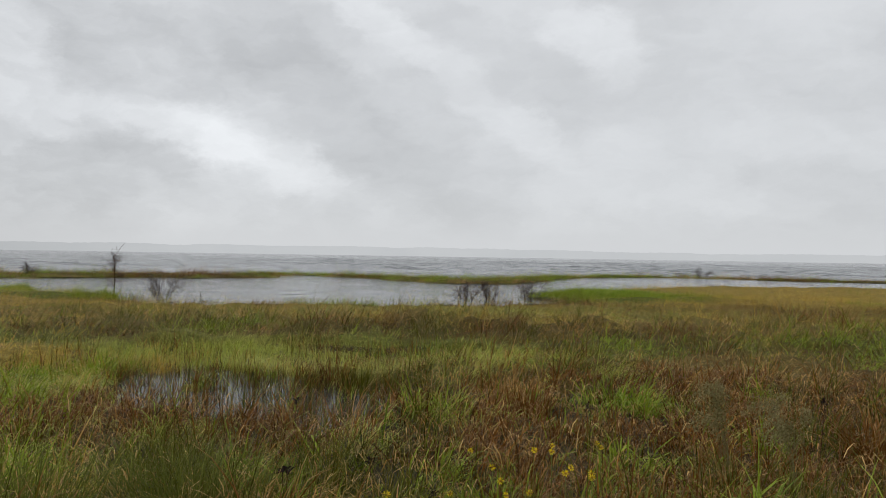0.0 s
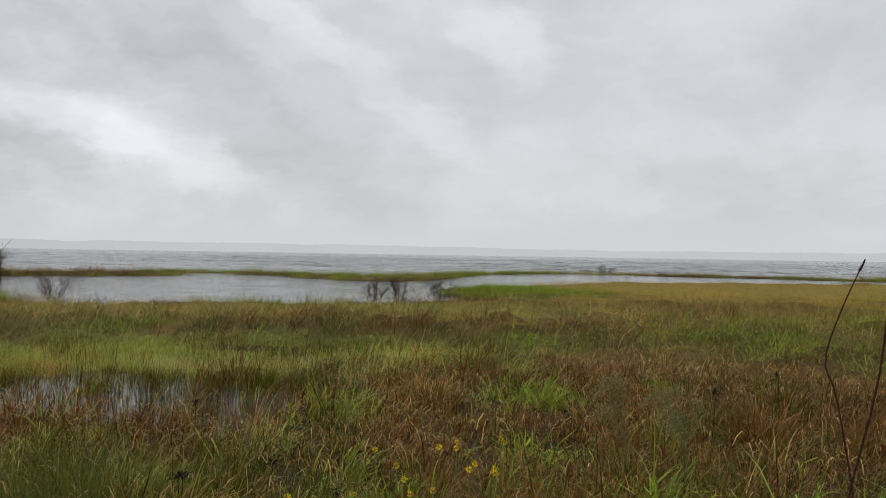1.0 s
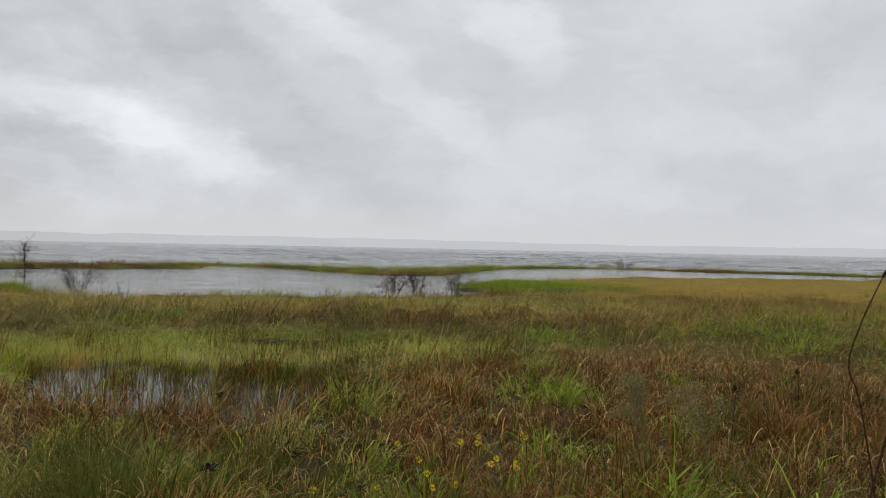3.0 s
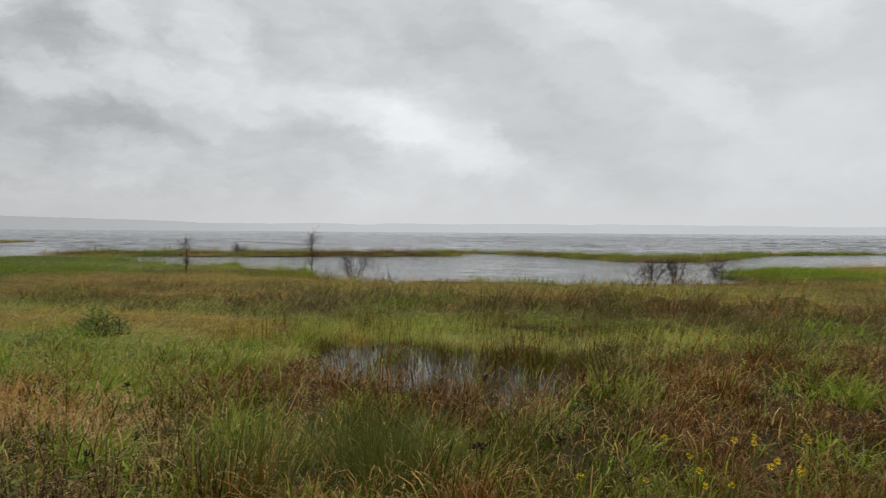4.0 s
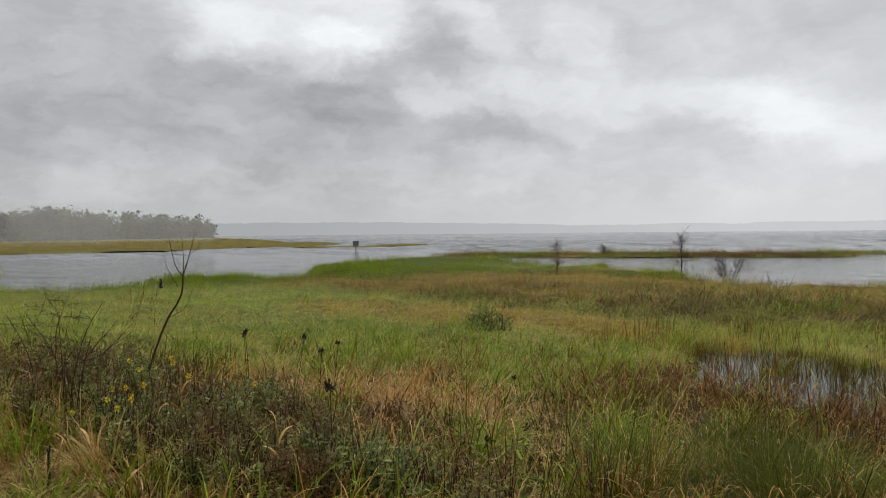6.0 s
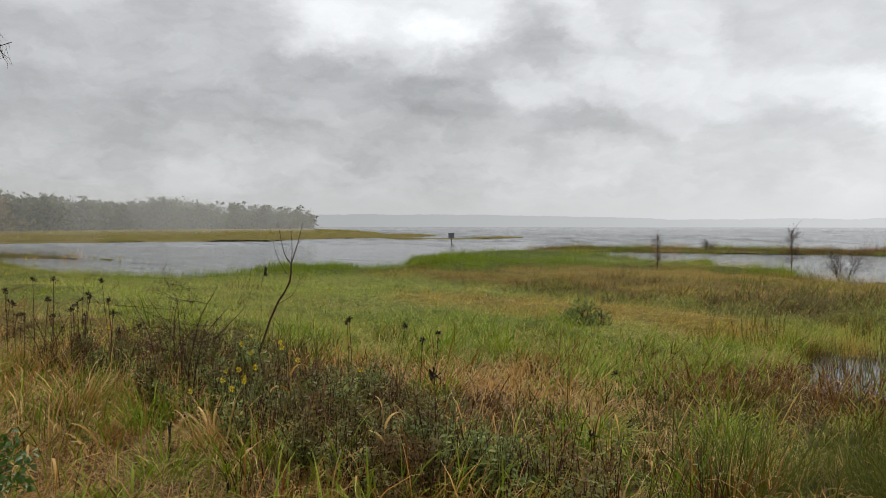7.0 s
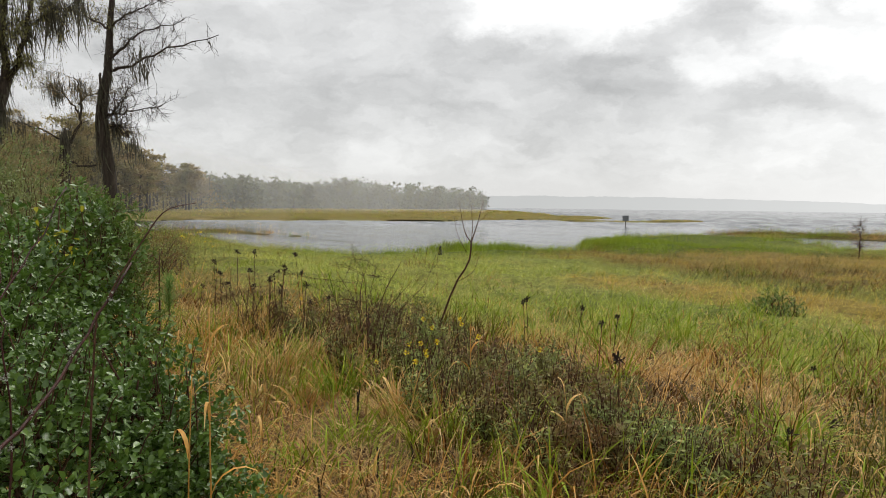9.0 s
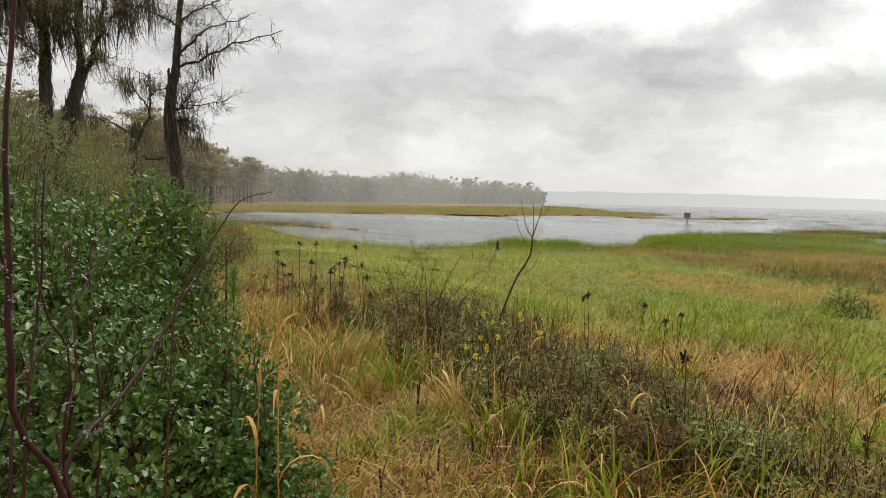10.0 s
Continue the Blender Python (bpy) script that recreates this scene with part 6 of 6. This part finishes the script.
def seed_plant(top, bits):
    x, y, z = top
    gz = float(ground_z(x, y))
    h = max(z - gz, 0.2)
    s = thing("seed_head_stalk", "dry dark stalk topped by a black seed head", "seed head", (x, y, gz), "dark seed heads in the grass")
    g = Geo()
    lean = rng.normal(0, 0.05, 2)
    line = curve([(-lean[0], -lean[1], -0.02), (-lean[0] * 0.3, -lean[1] * 0.5, h * 0.5), (0, 0, h)], 9)
    tube(g, line, 0.0045, 0.0028, 5)
    part("stalk", g, M_STEM, s)
    g = Geo()
    n = bits
    out = rng.normal(0, 1, (n, 3)) + np.array([0, 0, 0.5])
    leaves(g, np.array([0, 0, h]) + rng.normal(0, 0.008, (n, 3)), out, rng.uniform(0.022, 0.052, n), 0.35)
    part("seed_head", g, M_SEED, s, "spiky black seed head", kind="stuff")
    if rng.random() < 0.6:
        g = Geo()
        i = rng.integers(4, 8)
        leaves(g, line[i] + rng.normal(0, 0.005, (7, 3)), rng.normal(0, 1, (7, 3)), 0.03, 0.3)
        part("dry_leaf", g, M_SEED, s)


for top in [(-3.84, 3.04, 0.67), (-5.94, 4.74, 0.49), (-6.36, 5.32, 0.46), (-7.06, 5.42, 0.46), (-7.78, 5.11, 0.46), (-5.13, 6.84, 0.0), (-3.72, 5.03, 0.03), (-3.37, 4.04, 0.2), (-1.5, 7.86, 0.07), (-1.06, 5.09, 0.13),
            (-0.53, 5.78, 0.03), (-0.03, 4.6, 0.15), (3.4, 6.68, 0.36), (5.16, 8.64, 0.2), (-0.99, 4.92, 0.19), (3.11, 4.0, 0.33), (-9.6, 2.12, 1.02), (-9.74, 2.37, 1.0), (-9.76, 1.88, 0.9), (-9.27, 2.19, 0.81),
            (-8.97, 2.51, 0.87), (-9.38, 2.86, 0.76), (-9.02, 2.35, 0.7), (-9.88, 2.95, 0.94), (-9.94, 1.99, 0.72), (-6.87, 4.5, 0.62)]:
    seed_plant(top, 26)
for j in range(18):
    x, y = rng.normal(-9.6, 0.9), rng.normal(2.45, 0.42)
    seed_plant((x, y, rng.uniform(0.32, 0.78)), 18)


def flower(top):
    x, y, z = top
    gz = float(ground_z(x, y))
    h = max(z - gz, 0.25)
    f = thing("yellow_flower", "small yellow daisy-like flower on a thin stem", "flower", (x, y, gz), "yellow flowers in the grass")
    g = Geo()
    lean = rng.normal(0, 0.04, 2)
    tube(g, curve([(-lean[0], -lean[1], -0.02), (0, 0, h * 0.55), (0, 0, h)], 7), 0.003, 0.002, 5)
    part("stem", g, M_WEED, f)
    face = unit(np.array([-x, -y, 3.0]) + rng.normal(0, 0.9, 3))
    u = unit(np.cross(face, [0.3, 0.2, 1.0]))
    w = np.cross(face, u)
    k = 9
    a = np.linspace(0, 6.283, k, endpoint=False) + rng.normal(0, 0.08, k)
    out = np.cos(a)[:, None] * u + np.sin(a)[:, None] * w + face * 0.18
    g = Geo()
    leaves(g, np.array([0, 0, h]) + out * 0.004, out, rng.uniform(0.016, 0.023), 0.5)
    head = part("petal_ring", g, M_PETAL, f, "bright yellow petals")
    g = Geo()
    tube(g, [np.array([0, 0, h]) - face * 0.002, np.array([0, 0, h]) + face * 0.003, np.array([0, 0, h]) + face * 0.006], 0.008, 0.003, 8)
    part("disc", g, M_DISC, head, "small orange-brown flower disc")


FLOWERS = [(1.17, 5.48, 0.23), (0.51, 4.27, 0.27), (0.95, 4.71, 0.26), (0.84, 4.83, 0.26), (0.68, 5.46, 0.21), (0.37, 4.59, 0.24), (0.34, 4.89, 0.24), (0.79, 5.34, 0.23), (0.79, 4.74, 0.25), (0.06, 4.3, 0.25), (0.22, 5.45, 0.2), (0.8, 5.39, 0.26),
           (1.13, 5.44, 0.27), (0.92, 4.56, 0.28), (-0.31, 4.45, 0.19), (0.39, 4.44, 0.2), (-5.84, 2.3, 0.35), (-6.09, 2.72, 0.42), (-5.85, 2.75, 0.4), (-6.35, 3.08, 0.5), (-6.56, 3.1, 0.55), (-8.91, 2.7, 0.5), (-5.55, 2.6, 0.43),
           (-5.69, 2.77, 0.5), (-5.41, 2.43, 0.42), (-5.62, 2.46, 0.45), (-6.29, 3.34, 0.57)]
for top in FLOWERS:
    flower(top)
for j in range(4):
    flower((rng.normal(-6.2, 0.6), rng.normal(2.95, 0.3), rng.uniform(0.4, 0.62)))
for j in range(16):
    flower((rng.normal(-18.8, 1.4), rng.normal(3.3, 0.4), rng.uniform(0.6, 1.0)))


# ---- tussocks ----
def tussock(base, label, n, high, wide, mat, spread, bend, broad):
    t = thing("grass_tussock", label, "tussock", base, "tussocks in the marsh")
    g = Geo()
    a, r = rng.random(n) * 6.283, spread * np.sqrt(rng.random(n))
    at = np.stack([np.cos(a) * r, np.sin(a) * r, np.full(n, -0.03)], -1)
    blades(g, at, high * rng.uniform(0.5, 1.1, n), np.full(n, broad) * rng.uniform(0.6, 1.3, n), a + rng.normal(0, 0.6, n), np.abs(rng.normal(wide, 0.16, n)), np.abs(rng.normal(bend, 0.4, n)), 6, rng.random(n))
    part("tuft", g, mat, t, kind="stuff")
    g = Geo()
    k = n // 6
    a, r = rng.random(k) * 6.283, spread * (0.5 + 0.6 * rng.random(k))
    at = np.stack([np.cos(a) * r, np.sin(a) * r, np.full(k, -0.03)], -1)
    blades(g, at, high * rng.uniform(0.3, 0.75, k), np.full(k, broad) * rng.uniform(0.6, 1.2, k), a + rng.normal(0, 0.8, k), np.abs(rng.normal(wide * 1.8, 0.25, k)), np.abs(rng.normal(bend * 1.5, 0.5, k)), 5, rng.random(k))
    part("dead_skirt", g, M_RUST if mat is M_STRAW else M_STRAW, t, "dry dead blades round the foot", kind="stuff")


for (x, y), label, n, high, wide, mat, spread, bend, broad in (
        ((-2.45, 4.5), "tall fine green bunch grass fanning outwards", 420, 0.85, 0.26, M_BUNCH, 0.32, 0.65, 0.0055), ((-1.55, 5.1), "tall fine green bunch grass fanning outwards", 420, 0.85, 0.26, M_BUNCH, 0.36, 0.65, 0.0055),
        ((-2.0, 5.4), "tall fine olive bunch grass fanning outwards", 320, 0.75, 0.28, M_BUNCH, 0.34, 0.6, 0.0055), ((-1.75, 12.2), "dark brown upright sedge clump beside the pool", 120, 0.8, 0.14, M_RUST, 0.3, 0.35, 0.014),
        ((-1.3, 11.6), "dark olive sedge clump beside the pool", 130, 0.7, 0.14, M_OLIVE, 0.2, 0.3, 0.016), 
        ((-4.3, 7.9), "rust brown tussock of dying grass", 240, 0.6, 0.35, M_RUST, 0.5, 0.9, 0.010), ((-3.2, 8.4), "rust brown tussock of dying grass", 200, 0.55, 0.35, M_RUST, 0.45, 0.9, 0.010),
        ((1.1, 9.6), "rust brown tussock of dying grass", 160, 0.6, 0.25, M_RUST, 0.25, 0.7, 0.014), ((4.4, 7.6), "rust brown tussock of dying grass", 200, 0.65, 0.3, M_RUST, 0.3, 0.8, 0.014),
        ((-5.3, 2.25), "straw-coloured grass tuft on the bank", 150, 0.5, 0.45, M_STRAW, 0.15, 0.9, 0.012), ((-6.2, 2.1), "green and straw grass tuft on the bank", 110, 0.5, 0.35, M_FRESH, 0.15, 0.8, 0.012),
        ((-5.0, 1.75), "green grass tuft on the bank", 60, 0.42, 0.4, M_FRESH, 0.12, 0.8, 0.013), ((-7.2, 1.9), "straw-coloured grass tuft on the bank", 150, 0.55, 0.35, M_STRAW, 0.2, 0.8, 0.011)):
    tussock((x, y, float(ground_z(x, y))), label, n, high, wide, mat, spread, bend, broad)


def plume_grass(base, high):
    """A feathery grass: arching stems whose tops carry loose, pale, nodding panicles."""
    t = thing("plume_grass", "pale grey-green feathery grass with nodding plumes", "grass clump", base, "feathery grasses in the marsh")
    seeds = Geo()
    for _ in range(8):
        a = rng.normal(2.6, 0.9)
        reach = high * rng.uniform(0.15, 0.45)
        top = high * rng.uniform(0.7, 1.0)
        c, d = math.cos(a) * reach, math.sin(a) * reach * 0.5
        line = curve([(rng.normal(0, 0.05), rng.normal(0, 0.05), -0.03), (c * 0.3, d * 0.3, top * 0.62), (c * 0.75, d * 0.75, top), (c * 1.25, d * 1.25, top * 0.88)], 14)
        g = Geo()
        tube(g, line, 0.003, 0.0012, 4)
        part("stem", g, M_PLUME, t)
        n = 240
        at = on_lines([line], n, 0.42) + rng.normal(0, 1, (n, 3)) * np.array([0.025, 0.025, 0.03])
        leaves(seeds, at, rng.normal(0, 1, (n, 3)) + np.array([math.cos(a), math.sin(a), -0.4]), rng.uniform(0.018, 0.045, n), 0.24, small=True)
    part("plume", seeds, M_PLUME, t, "loose feathery seed plumes", kind="stuff")
    g = Geo()
    n = 90
    a = rng.random(n) * 6.283
    blades(g, np.stack([np.cos(a) * 0.1, np.sin(a) * 0.1, np.full(n, -0.03)], -1) * rng.random((n, 1)), high * rng.uniform(0.35, 0.75, n), rng.uniform(0.005, 0.009, n), a, np.abs(rng.normal(0.3, 0.2, n)),
           rng.uniform(0.3, 1.3, n), 5, rng.random(n))
    part("leaf_tuft", g, M_BUNCH, t, kind="stuff")


for x, y, h in ((2.75, 5.75, 0.95), (2.35, 6.1, 0.95)):
    plume_grass((x, y, float(ground_z(x, y))), h)


# ---- sign and stump ----
def lake_sign(x, y):
    s = thing("lake_sign", "grey square sign on a wooden post standing in the lake", "sign", (x, y, -1.7), turn=42)
    g = Geo()
    tube(g, [(0, 0, 0), (0, 0, 1.2), (0, 0, 2.50)], 0.07, 0.065, 10)
    part("post", g, M_POST, s, "weathered wooden post", True)
    bm = bmesh.new()
    bmesh.ops.create_cube(bm, size=1.0, matrix=Matrix.Translation((0, -0.095, 2.18)) @ Matrix.Diagonal((0.74, 0.03, 0.68, 1)))
    bmesh.ops.bevel(bm, geom=bm.edges[:], offset=0.008, segments=2, affect="EDGES")
    me = bpy.data.meshes.new("board")
    bm.to_mesh(me)
    bm.free()
    me.materials.append(M_SIGN)
    part("board", me, M_SIGN, s, "grey weathered board")
    for z in (2.02, 2.36):
        bm = bmesh.new()
        bmesh.ops.create_cube(bm, size=1.0, matrix=Matrix.Translation((0, -0.074, z)) @ Matrix.Diagonal((0.5, 0.02, 0.06, 1)))
        me = bpy.data.meshes.new("batten")
        bm.to_mesh(me)
        bm.free()
        me.materials.append(M_POST)
        part("batten", me, M_POST, s)


lake_sign(-69.9, 64.2)

sx, sy = -26.3, 14.2
stump = thing("stump", "short black rotten stump among green reeds", "stump", (sx, sy, float(ground_z(sx, sy))))
g = Geo()
tube(g, [(0, 0, -0.1), (0.02, 0, 0.3), (0, 0.02, 0.36), (0.03, 0, 0.46)], 0.08, 0.04, 9, 0.5)
part("trunk", g, M_BLACK, stump)


# ---- small things on the bank ----
def dry_reed(base, high, turn):
    r = thing("dry_reed", "tall dry reed with curled orange leaves beside the bush", "reed", base, "dry reeds on the bank", turn=turn)
    g = Geo()
    line = curve([(0, 0, -0.02), (0.02, 0.01, high * 0.5), (0.05, 0.0, high)], 10)
    tube(g, line, 0.004, 0.002, 5)
    part("stem", g, M_STRAW, r)
    for f, le, w in ((0.55, 0.30, 0.022), (0.75, 0.26, 0.020), (0.9, 0.20, 0.012)):
        g = Geo()
        blades(g, line[[int(f * 9)]], np.array([le]), np.array([w]), np.array([rng.random() * 6.283]), np.array([0.3]), np.array([2.2]), 7, np.array([0.8]))
        part("leaf", g, M_STRAW, r, "curled orange dead leaf")


for x, y, h in ((-3.05, 0.42, 1.22), (-3.2, 0.36, 0.95), (-2.75, 0.55, 0.6), (-4.6, 1.0, 0.6), (-5.4, 2.9, 0.7), (-3.9, 2.7, 0.55)):
    dry_reed((x, y, float(ground_z(x, y))), h, rng.random() * 360)


def burnt_stub(base, high):
    s = thing("burnt_stub", "short blackened plant stub standing in the straw", "stub", base, "blackened stubs on the bank", turn=rng.random() * 360)
    g = Geo()
    tube(g, curve([(0, 0, -0.03), (0.01, 0, high * 0.6), (0.015, 0.01, high)], 6), 0.008, 0.005, 6, 0.4)
    part("stub_stem", g, M_BLACK, s)


for x, y, h in ((-5.4, 1.95, 0.26), (-5.45, 1.99, 0.22), (-4.3, 1.62, 0.2), (-4.1, 1.2, 0.16), (-4.9, 2.3, 0.2), (-4.4, 1.9, 0.14), (-6.3, 2.4, 0.22), (-3.6, 2.4, 0.2), (-4.6, 3.0, 0.3)):
    burnt_stub((x, y, float(ground_z(x, y))), h)
